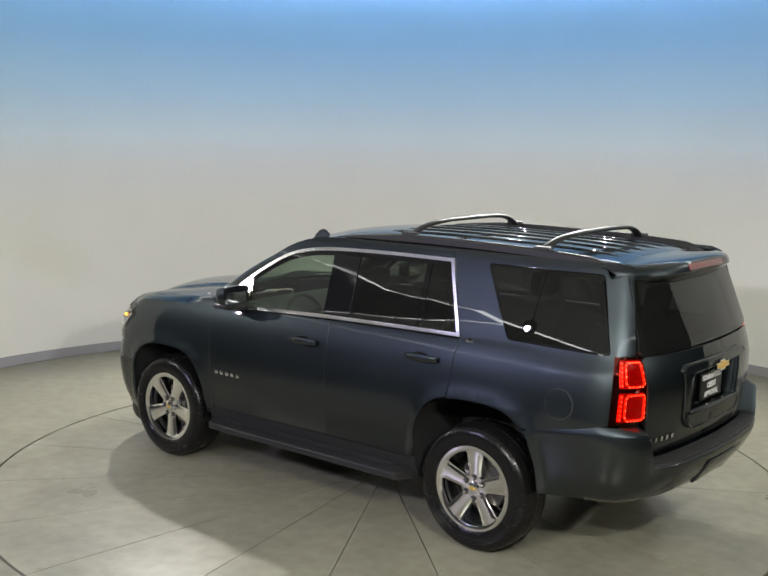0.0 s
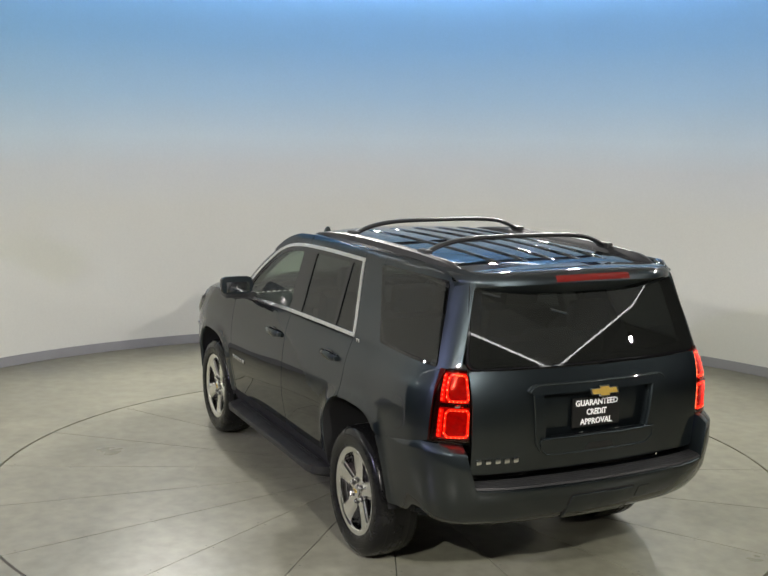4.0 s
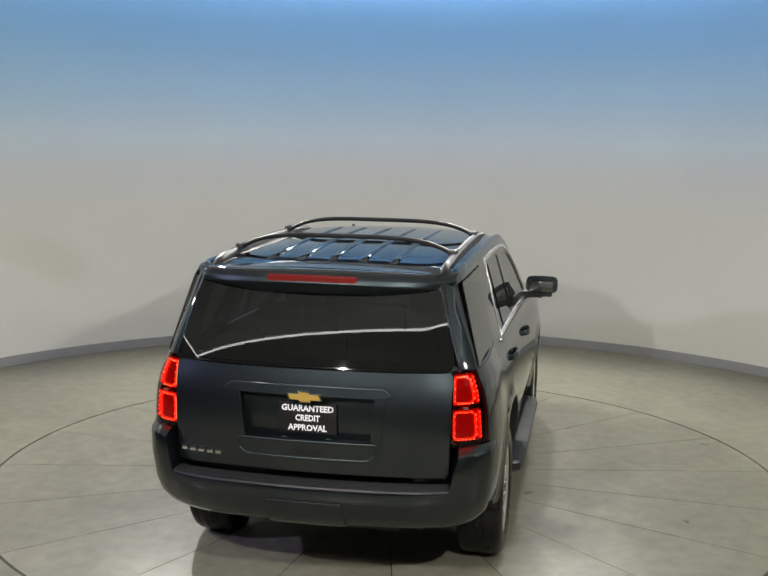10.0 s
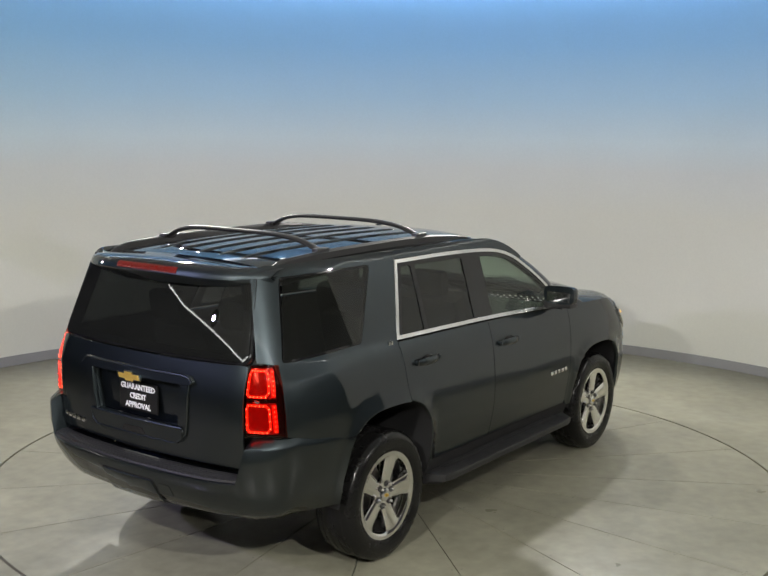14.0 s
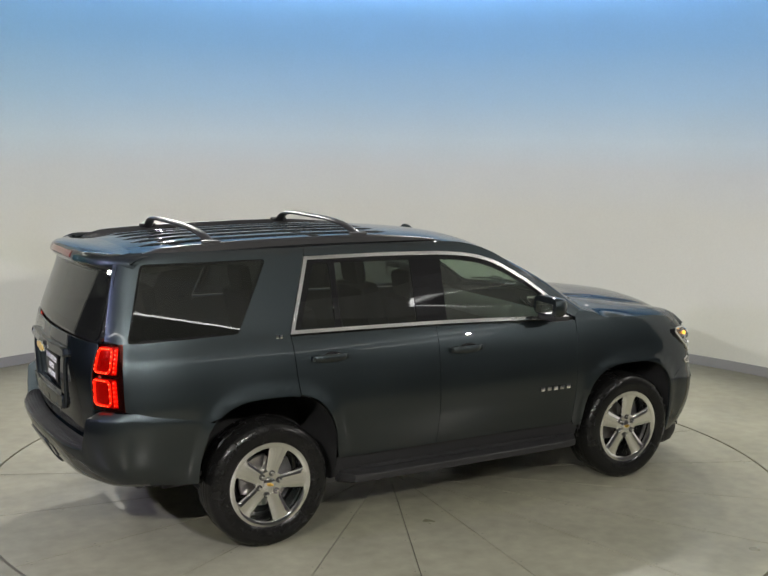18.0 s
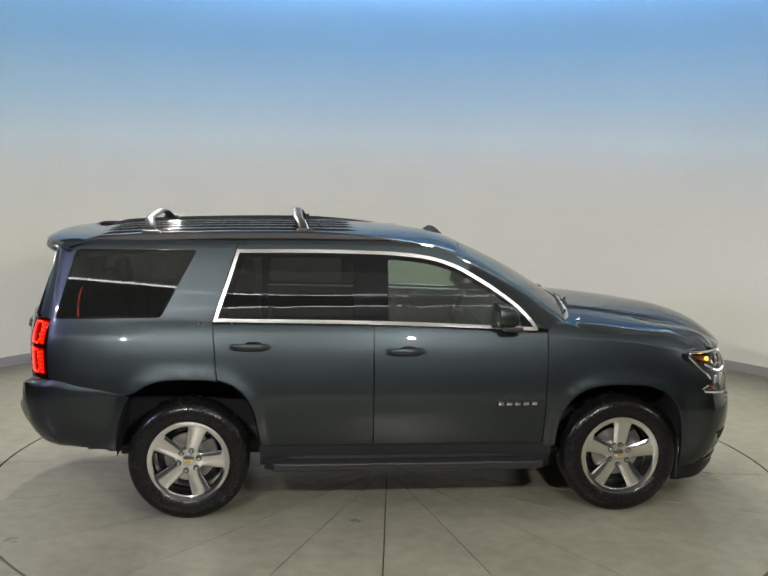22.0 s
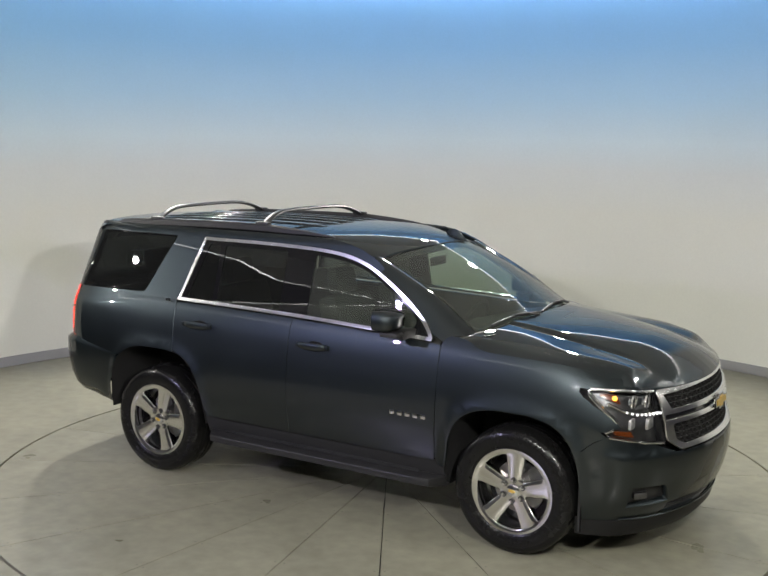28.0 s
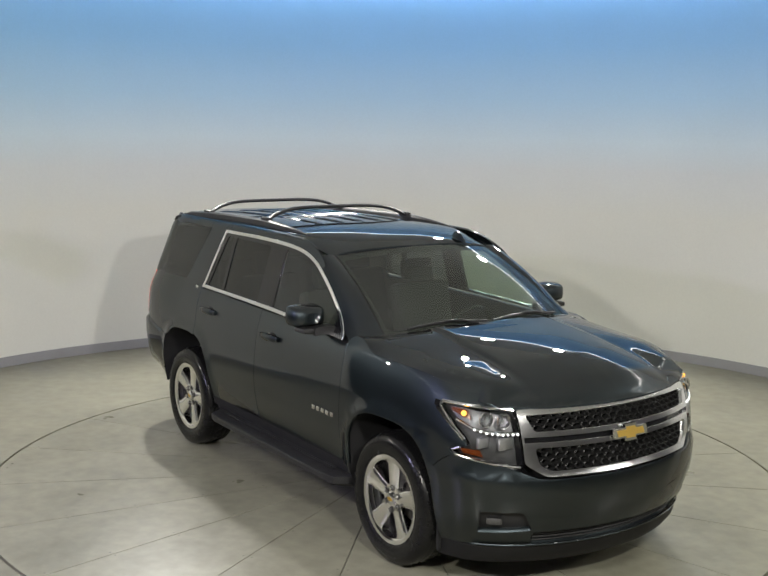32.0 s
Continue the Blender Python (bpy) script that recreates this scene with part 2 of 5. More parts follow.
def patch(name, loops, fmap, material, parent, label="", step=0.06, thick=0.018, off=0.0, flip=False, hole_thick=None, back=False):
    """A panel: a flat outline with holes, cut fine and laid on the surface fmap(u, v); its rims turn inwards by thick."""
    bm = bmesh.new()
    for lp in loops:
        vs = [bm.verts.new((u, v, 0)) for u, v in lp]
        for i in range(len(vs)):
            bm.edges.new((vs[i - 1], vs[i]))
    bmesh.ops.triangle_fill(bm, use_beauty=True, use_dissolve=False, edges=bm.edges[:], normal=(0, 0, 1))
    us, ws = [u for u, _ in loops[0]], [w for _, w in loops[0]]
    for k, lo, hi in ((0, min(us), max(us)), (1, min(ws), max(ws))):
        n = int((hi - lo) / step)
        for i in range(1, n + 1):
            co, no = [0, 0, 0], [0, 0, 0]
            co[k], no[k] = lo + (hi - lo) * i / (n + 1), 1
            bmesh.ops.bisect_plane(bm, geom=bm.verts[:] + bm.edges[:] + bm.faces[:], dist=1e-6, plane_co=co, plane_no=no)
    bm.verts.index_update()
    P, N, uv = [], [], [v.co.xy.copy() for v in bm.verts]
    e = 2e-3
    for u, w in uv:
        p = Vector(fmap(u, w))
        n = (Vector(fmap(u + e, w)) - Vector(fmap(u - e, w))).cross(Vector(fmap(u, w + e)) - Vector(fmap(u, w - e))).normalized()
        n = -n if flip else n
        P.append(p + n * off), N.append(n)
    faces = [[v.index for v in f.verts] for f in bm.faces]
    verts, norms = list(P), list(N)
    # orientation of the flat faces against the wanted normal
    out = []
    for f in faces:
        fn = Vector((0, 0, 0))
        for i in range(1, len(f) - 1):
            fn += (P[f[i]] - P[f[0]]).cross(P[f[i + 1]] - P[f[0]])
        out.append(f if fn.dot(N[f[0]]) > 0 else f[::-1])
    outer = {(round(u, 5), round(w, 5)) for u, w in loops[0]}
    for ed in bm.edges:
        if len(ed.link_faces) != 1:
            continue
        a, b = ed.verts[0].index, ed.verts[1].index
        c = ed.link_faces[0].calc_center_median().xy
        mid = (uv[a] + uv[b]) / 2
        cp = Vector(fmap(c.x, c.y))
        edge_dir = (P[b] - P[a]).normalized() if (P[b] - P[a]).length > 1e-9 else Vector((1, 0, 0))
        side = edge_dir.cross(N[a])
        if side.dot((P[a] + P[b]) / 2 - cp) < 0:
            side = -side
        th = thick
        if hole_thick is not None and len(loops) > 1 and inside_any(mid, loops[1:]):
            th = hole_thick
        k = len(verts)
        r1 = (N[a] + side).normalized()
        verts += [P[a] + side * 0.0008 - N[a] * 0.002, P[b] + side * 0.0008 - N[b] * 0.002, P[b] - N[b] * th, P[a] - N[a] * th]
        norms += [r1, r1, side, side]
        for q in ([a, b, k + 1, k], [k, k + 1, k + 2, k + 3]):
            fn = (verts[q[1]] - verts[q[0]]).cross(verts[q[2]] - verts[q[0]])
            out.append(q if fn.dot(side + N[a] * 0.3) > 0 else q[::-1])
    bm.free()
    me = bpy.data.meshes.new(name)
    me.from_pydata([tuple(v) for v in verts], [], out)
    me.polygons.foreach_set("use_smooth", [True] * len(me.polygons))
    me.update()
    me.normals_split_custom_set_from_vertices([tuple(n) for n in norms])
    return link(name, me, material, parent, label)


def inside_any(p, loops):
    """Whether p lies on the border of one of the loops."""
    for lp in loops:
        for i in range(len(lp)):
            a, b = Vector(lp[i - 1]), Vector(lp[i])
            d = b - a
            if d.length < 1e-9:
                continue
            t = max(0, min(1, (p - a).dot(d) / d.length_squared))
            if (a + d * t - p).length < 1e-4:
                return True
    return False


def rounded(pts, r=0.03, n=4):
    """An outline with its corners rounded."""
    out = []
    for i, p in enumerate(pts):
        p, a, b = Vector(p), Vector(pts[i - 1]), Vector(pts[(i + 1) % len(pts)])
        da, db = (a - p), (b - p)
        k = min(r, da.length * 0.45, db.length * 0.45)
        pa, pb = p + da.normalized() * k, p + db.normalized() * k
        for j in range(n + 1):
            t = j / n
            out.append(tuple(pa * (1 - t) ** 2 + p * 2 * t * (1 - t) + pb * t ** 2))
    return out


def inset(pts, d):
    """An outline moved inwards by d."""
    area = sum(pts[i - 1][0] * pts[i][1] - pts[i][0] * pts[i - 1][1] for i in range(len(pts)))
    sg, out = (1 if area > 0 else -1), []
    for i, p in enumerate(pts):
        a, b = Vector(pts[i - 1]), Vector(pts[(i + 1) % len(pts)])
        p = Vector(p)
        t1, t2 = (p - a), (b - p)
        t = ((t1.normalized() if t1.length > 1e-9 else Vector((0, 0))) + (t2.normalized() if t2.length > 1e-9 else Vector((0, 0))))
        if t.length < 1e-6:
            t = t2
        t.normalize()
        c = max(0.5, abs(t.dot(t1.normalized())) if t1.length > 1e-9 else 1)
        out.append(tuple(p + Vector((-t.y, t.x)) * d * sg / c))
    return out


# ---------- the studio ----------
WALL_R, WALL_H, WALL_A0, WALL_A1 = 5.30, 4.36, -4, 174


def arc_wall(name, r0, r1, z0, z1, material, label, n=120):
    rows = []
    for i in range(n + 1):
        a = radians(WALL_A0 + (WALL_A1 - WALL_A0) * i / n)
        c, s = math.cos(a), math.sin(a)
        rows.append([(r0 * c, r0 * s, z0), (r0 * c, r0 * s, z1), (r1 * c, r1 * s, z1), (r1 * c, r1 * s, z0)])
    return tagged(part(name, loft(rows, False, True, True), material), label, "wall", kind="structure")


arc_wall("wall_curved", WALL_R, WALL_R + 0.15, 0.0, WALL_H, M_WALL, "curved white studio wall with an overlaid blue gradient at the top")
tagged(arc_wall("baseboard", WALL_R - 0.018, WALL_R - 0.001, 0.002, 0.108, M_BASE, "grey baseboard along the curved white wall"), category="baseboard")


def disc_floor():
    """The hall floor with a round hole for the turntable."""
    bm = bmesh.new()
    n = 128
    inner = [bm.verts.new((2.992 * math.cos(2 * math.pi * k / n), 2.992 * math.sin(2 * math.pi * k / n), 0)) for k in range(n)]
    low = [bm.verts.new((v.co.x, v.co.y, -0.12)) for v in inner]
    outer = [bm.verts.new((16 * math.cos(2 * math.pi * k / n), 16 * math.sin(2 * math.pi * k / n), 0)) for k in range(n)]
    for k in range(n):
        j = (k + 1) % n
        bm.faces.new((inner[k], outer[k], outer[j], inner[j]))
        bm.faces.new((inner[k], inner[j], low[j], low[k]))
    bm.faces.new(low)
    return tagged(part("floor", bm, M_FLOOR, smooth=False), "light grey sealed concrete floor of the studio", "floor", kind="structure")


disc_floor()


def studio_shell():
    """Dark hall round the open side, ceiling, lit ceiling edge."""
    bm = bmesh.new()
    out = [(-7.3, 5.6), (-7.3, -3.45), (-6.15, -5.96), (0, -6.60), (6.15, -5.96), (7.3, -3.45), (7.3, 5.6)]
    rows = [[(x, y, z) for x, y in out] for z in (4.36, 4.52)]
    tagged(part("ceiling", loft(rows, False, True, True), M_CEIL, smooth=False), "light grey ceiling slab over the turntable", "ceiling", kind="structure")
    pts = [(-7.2, 1.0), (-7.2, -3.4), (-6.1, -5.92), (0, -6.56), (6.1, -5.92), (7.2, -3.4), (7.2, 1.0)]
    bm = bmesh.new()
    for (x0, y0), (x1, y1) in zip(pts, pts[1:]):
        d = Vector((x1 - x0, y1 - y0, 0))
        m = Matrix.Rotation(math.atan2(d.y, d.x), 3, "Z")
        box(bm, ((x0 + x1) / 2, (y0 + y1) / 2, 4.087), (d.length - 0.01, 0.05, 0.54), m)
    tagged(part("fascia", bm, M_CEIL, smooth=False), "light grey fascia hanging from the edge of the ceiling", "fascia", kind="structure")
    bm = bmesh.new()
    for (x0, y0), (x1, y1) in zip(pts, pts[1:]):
        d = Vector((x1 - x0, y1 - y0, 0))
        m = Matrix.Rotation(math.atan2(d.y, d.x), 3, "Z")
        box(bm, ((x0 + x1) / 2, (y0 + y1) / 2, 3.81), (d.length - 0.006, 0.020, 0.018), m)
    tagged(part("trim", bm, M_TRIMW, smooth=False), "thin white light strip along the ceiling edge", "light strip", kind="structure")
    ring = [(5.17 * math.cos(a), 5.17 * math.sin(a), 4.30) for a in np.linspace(radians(WALL_A0), radians(WALL_A1), 60)]
    tagged(part("trim_wall", tube(ring, .013, 6), M_TRIMW), "thin white light strip along the top of the curved wall", "light strip", kind="structure")
    rows = [[(x, y, z) for x, y in ((-13, -13), (13, -13), (13, 10), (-13, 10))] for z in (0.0, 6.0)]
    bm = loft(rows, False, True)
    tagged(part("wall_hall", bm, M_DARK, smooth=False), "unlit dark walls of the hall around", "wall", kind="structure")
    bm = bmesh.new()
    box(bm, (0, -1.5, 6.05), (26.4, 23.4, 0.1))
    tagged(part("ceiling_hall", bm, M_DARK, smooth=False), "unlit dark hall ceiling", "ceiling", kind="structure")


studio_shell()


def tube_light(a, b):
    """A slim fluorescent batten out in the hall."""
    a, b = Vector(a), Vector(b)
    e = tagged(new("tube_light"), "slim white fluorescent tube light hanging in the dark hall", "lamp", "hall tube lights")
    e.location = (a + b) / 2
    d, u = (b - a) / 2, Vector((0, 0, 1))
    part("tube", tube([-d, d * 0, d], .013, 8), M_TRIMW, e)
    n = Matrix.Rotation(math.atan2(d.y, d.x), 3, "Z")
    part("batten", box(bmesh.new(), (0, 0, .055), (d.length * 2 + .06, .07, .05), n, .008), M_CEIL, e)
    for s in (-.7, .7):
        part("hanger", tube([d * s + u * .075, d * s + u * (5.995 - a.z)], .004, 6), M_LAMPB, e)


for a, b in (((-9.1, 1.1, 3.38), (-9.1, 2.3, 3.38)), ((6.95, -5.6, 3.4), (7.9, -3.9, 3.4)), ((-2.4, -11.5, 3.1), (-1.2, -11.5, 3.1)), ((1.2, -11.5, 3.1), (2.4, -11.5, 3.1))):
    tube_light(a, b)


def spotlight(place, power, beam, colour):
    e = tagged(new("spotlight"), "black studio spotlight hanging below the ceiling", "lamp", "studio spotlights")
    target = Vector((place[0] * 0.12, place[1] * 0.12, 0.6))
    m = look(Vector(place), target)
    e.matrix_world = m
    bm = bmesh.new()
    prof = [(0.02, 0.20), (0.085, 0.19), (0.10, 0.10), (0.10, 0.0), (0.037, 0.004), (0.035, 0.03)]
    rows = [[(r * math.cos(2 * math.pi * k / 20), r * math.sin(2 * math.pi * k / 20), a) for k in range(20)] for r, a in prof]
    part("housing", loft(rows, False, True), M_LAMPB, e)
    bm = bmesh.new()
    bmesh.ops.create_circle(bm, cap_ends=True, radius=0.034, segments=20)
    for v in bm.verts:
        v.co.z = 0.028
    part("lens", bm, M_LENS, e)
    up = m.to_3x3().inverted() @ Vector((0, 0, 1))
    part("hanger", tube([Vector((0, 0, 0.12)), Vector((0, 0, 0.12)) + up * (4.36 - place[2])], 0.006), M_LAMPB, e)
    lamp = bpy.data.lights.new("spot_lamp", "SPOT")
    lamp.energy, lamp.spot_size, lamp.spot_blend, lamp.shadow_soft_size, lamp.color = power, radians(beam), 0.6, 0.09 if place[1] > 3 else 0.032, colour
    new("spot_lamp", lamp).matrix_world = Matrix.Translation((target - Vector(place)).normalized() * 0.1) @ m


for spot in SPOTS:
    spotlight(*spot)

# ---------- turntable ----------
table = tagged(new("turntable"), "round motor turntable of pale concrete wedges", "turntable")


def wedge(a0, a1, r0, r1, n=10):
    rows = []
    for i in range(n + 1):
        a = a0 + (a1 - a0) * i / n
        g0, g1 = 0.003 / r0, 0.003 / r1
        f = 1 - 2 * i / n
        rows.append([(r0 * math.cos(a + g0 * f), r0 * math.sin(a + g0 * f), -0.03), (r0 * math.cos(a + g0 * f), r0 * math.sin(a + g0 * f), 0), (r1 * math.cos(a + g1 * f), r1 * math.sin(a + g1 * f), 0), (r1 * math.cos(a + g1 * f), r1 * math.sin(a + g1 * f), -0.03)])
    return loft(rows, False, True, True)


bm = bmesh.new()
bmesh.ops.create_circle(bm, cap_ends=True, radius=2.975, segments=96)
for v in bm.verts:
    v.co.z = -0.028
part("base_disc", bm, M_GAP, table, smooth=False)
for k in range(20):
    a = radians(12 + 18 * k)
    part("wedge_panel", wedge(a, a + radians(18), 0.22, 2.972), M_TABLE, table, smooth=False)
bm = bmesh.new()
bmesh.ops.create_circle(bm, cap_ends=True, radius=0.217, segments=48)
part("hub_plate", bm, M_TABLE, table, smooth=False)
screw = bpy.data.meshes.new("screw")
bm = bmesh.new()
bmesh.ops.create_circle(bm, cap_ends=True, radius=0.006, segments=8)
for v in bm.verts:
    v.co.z = 0.0015
bm.to_mesh(screw), bm.free()
screw.materials.append(M_SCREW)
for k in range(20):
    for r in (1.02, 1.48, 1.97, 2.44, 2.88):
        for s in (-1, 1):
            ob = new("screw", screw)
            a = radians(12 + 18 * k) + s * 0.030 / r
            ob.parent, ob.location = table, (r * math.cos(a), r * math.sin(a), 0)

# ---------- the car: its surface ----------
car = tagged(new("suv"), "dark blue-grey full-size sport utility vehicle on the turntable", "car")
UPPER = [(1.30, .926), (1.337, .908), (1.56, .840), (1.793, .767), (1.84, .748), (1.87, .72)]
# half width by height: amidships, and fuller towards both ends
section_mid = pchip([(0.2, .87), (0.35, .912), (0.5, .953), (0.62, .978), (0.74, .996), (0.83, 1.0), (0.95, .995), (1.08, .982), (1.17, .967), (1.25, .945)] + UPPER)
section = pchip([(0.2, .90), (0.35, .945), (0.5, .975), (0.62, .985), (0.75, 1.0), (0.95, 1.003), (1.08, .993), (1.17, .977), (1.25, .953)] + UPPER)
drop = smooth_curve([(0.9, 0.0), (1.2, 0.002), (1.5, 0.010), (1.75, 0.030), (1.9, 0.055), (2.0, 0.09), (2.1, 0.14), (2.2, .18), (2.3, .20)], .05)
# the gap between bonnet and fender, and the bonnet's shoulder above it: height along the car
SEAM = pchip([(1.0, 1.318), (1.08, 1.312), (1.14, 1.296), (1.20, 1.268), (1.26, 1.252), (1.4, 1.247), (1.52, 1.243), (1.71, 1.232), (1.9, 1.206), (1.98, 1.180), (2.03, 1.150), (2.08, 1.118)])
SHOULDER = pchip([(1.0, 1.326), (1.12, 1.318), (1.37, 1.294), (1.56, 1.274), (1.75, 1.257), (1.94, 1.233), (2.06, 1.210), (2.11, 1.190), (2.15, 1.155), (2.20, 1.105), (2.3, 1.09)])
SEAM_X = [1.0, 1.05, 1.09, 1.12, 1.15, 1.18, 1.21, 1.25, 1.32, 1.4, 1.5, 1.6, 1.7, 1.8, 1.88, 1.94, 1.99, 2.03, 2.06, 2.08]
front_dx = pchip([(0.15, -.18), (0.3, -.050), (0.42, .012), (0.52, .038), (0.62, .05), (0.7, .045), (0.76, .02), (0.9, .0), (1.05, -.04), (1.12, -.09), (1.25, -.22)])
rear_dx = pchip([(0.7, .022), (.90, .006), (1.05, -.005), (1.16, -.009), (1.25, .0), (1.36, .018), (1.55, .058), (1.8, .118), (1.9, .145)])
PF = [(-0.3, 1.0), (0.4, 1.0), (1.2, .999), (1.5, .995), (1.75, .987), (1.92, .973), (2.04, .950), (2.13, .905), (2.20, .84), (2.27, .745), (2.335, .62), (2.39, .47), (2.435, .28), (2.455, .12), (2.46, 0.0)]
PR = [(-0.3, 1.0), (-1.0, 1.0), (-1.6, .998), (-2.0, .992), (-2.2, .982), (-2.33, .960), (-2.41, .918), (-2.465, .86), (-2.505, .775), (-2.54, .64), (-2.565, .48), (-2.582, .27), (-2.59, .12), (-2.592, 0.0)]


def dense(pts):
    """A plan curve, smoothly resampled: x and share of the half width."""
    s = [0.0]
    for (a, b), (c, d) in zip(pts, pts[1:]):
        s.append(s[-1] + math.hypot(c - a, d - b))
    fx, fy = pchip(list(zip(s, [p[0] for p in pts]))), pchip(list(zip(s, [p[1] for p in pts])))
    k = np.linspace(0, s[-1], 500)
    return np.array([fx(q) for q in k]), np.array([fy(q) for q in k])


FX, FY = dense(PF)
RX, RY = dense(PR)


def lower_z(x, z):
    k = min(1, max(0, (z - .75) / .3))
    return z + drop(x) * k * k * (3 - 2 * k)


def flare(x, z):
    """The slight swell of the body round the wheel arches."""
    f = 0.0
    for xw, a, h in ((1.46, .45, .51), (-1.475, .46, .565)):
        q = (abs((x - xw) / a) ** 3 + (max(z - .40, 0) / h) ** 3) ** (1 / 3)
        if q > 0.7:
            f += 0.016 * math.exp(-((q - 1.0) / 0.10) ** 2)
    return f


def rear_section(z):
    return section(z) + .018 * math.exp(-((z - 1.38) / .2) ** 2)


def side_y(x, z):
    k = min(1, max(0, (-x - 1.6) / .5))
    k = k * k * (3 - 2 * k)
    f = min(1, max(0, (x - .1) / 1.9))
    f = f * f * (3 - 2 * f)
    mid = section_mid(lower_z(x, z)) * (1 - f) + section(lower_z(x, z)) * f
    w = mid * (1 - k) + rear_section(z) * k
    if x > 0:
        f = float(np.interp(x - front_dx(z), FX, FY))
    else:
        f = float(np.interp(-(x - rear_dx(z)), -RX, RY))
    return w * f + flare(x, z) * (1 if z < 1.2 else 0)


def right(x, z):
    return (x, -side_y(x, z), z)


def left(x, z):
    return (x, side_y(x, z), z)


def front_face(y, z):
    f = min(1.0, abs(y) / section(z))
    return (float(np.interp(-f, -FY, FX)) + front_dx(z), y, z)


def rear_face(y, z):
    f = min(1.0, abs(y) / rear_section(z))
    return (float(np.interp(-f, -RY, RX)) + rear_dx(z), y, z)


def glass_face(y, z):
    """The rear window's own, flatter surface."""
    return (-2.546 + (z - 1.36) * .363 + .060 * (y / .75) ** 2 + .012 * (y / .75) ** 4, y, z)


SIDES = ((right, False, -1), (left, True, 1))


def arch(xw, a, h, t0, t1, n=22):
    """A squarish wheel arch, from angle t0 to t1."""
    out = []
    for i in range(n + 1):
        t = radians(t0 + (t1 - t0) * i / n)
        c, s = math.cos(t), math.sin(t)
        out.append((xw + math.copysign(abs(c) ** (2 / 3), c) * a, .40 + math.copysign(abs(s) ** (2 / 3), s) * h))
    return out


def line(a, b, n=6):
    return [(a[0] + (b[0] - a[0]) * i / n, a[1] + (b[1] - a[1]) * i / n) for i in range(n)]


dlo_top = pchip([(-1.145, 1.799), (-.7, 1.800), (-.256, 1.793), (-.02, 1.780), (.143, 1.758), (.309, 1.709), (.475, 1.622), (.641, 1.516), (.772, 1.413), (.854, 1.325)])
cant_top = pchip([(-2.4, 1.858), (-.3, 1.858), (0, 1.85), (.18, 1.815), (.31, 1.765), (.40, 1.715)])
belt = pchip([(-1.307, 1.332), (-.8, 1.325), (-.245, 1.315), (.477, 1.290), (.869, 1.272)])
DLO = [(-1.307, 1.332)] + [(x, dlo_top(x)) for x in np.linspace(-1.150, -.3, 6)] + [(x, dlo_top(x)) for x in np.linspace(-.15, .84, 18)] + [(.872, 1.290), (.868, 1.272)] + [(x, belt(x)) for x in np.linspace(.75, -1.2, 14)]
# the chrome runs out to a corner in front and leans at the rear


LAMP_EDGE = [(.945, 1.112), (.953, 1.09), (.955, 1.06), (.952, 1.02), (.945, .99), (.933, .962), (.918, .925), (.908, .895), (.937, .882), (.958, .862), (.950, .838)]


def quarter_y(x, z):
    """The rear side window's own, flatter surface."""
    return .909 - (z - 1.35) * .281 - .014 * (max(0, -x - 1.45) / .9) ** 2


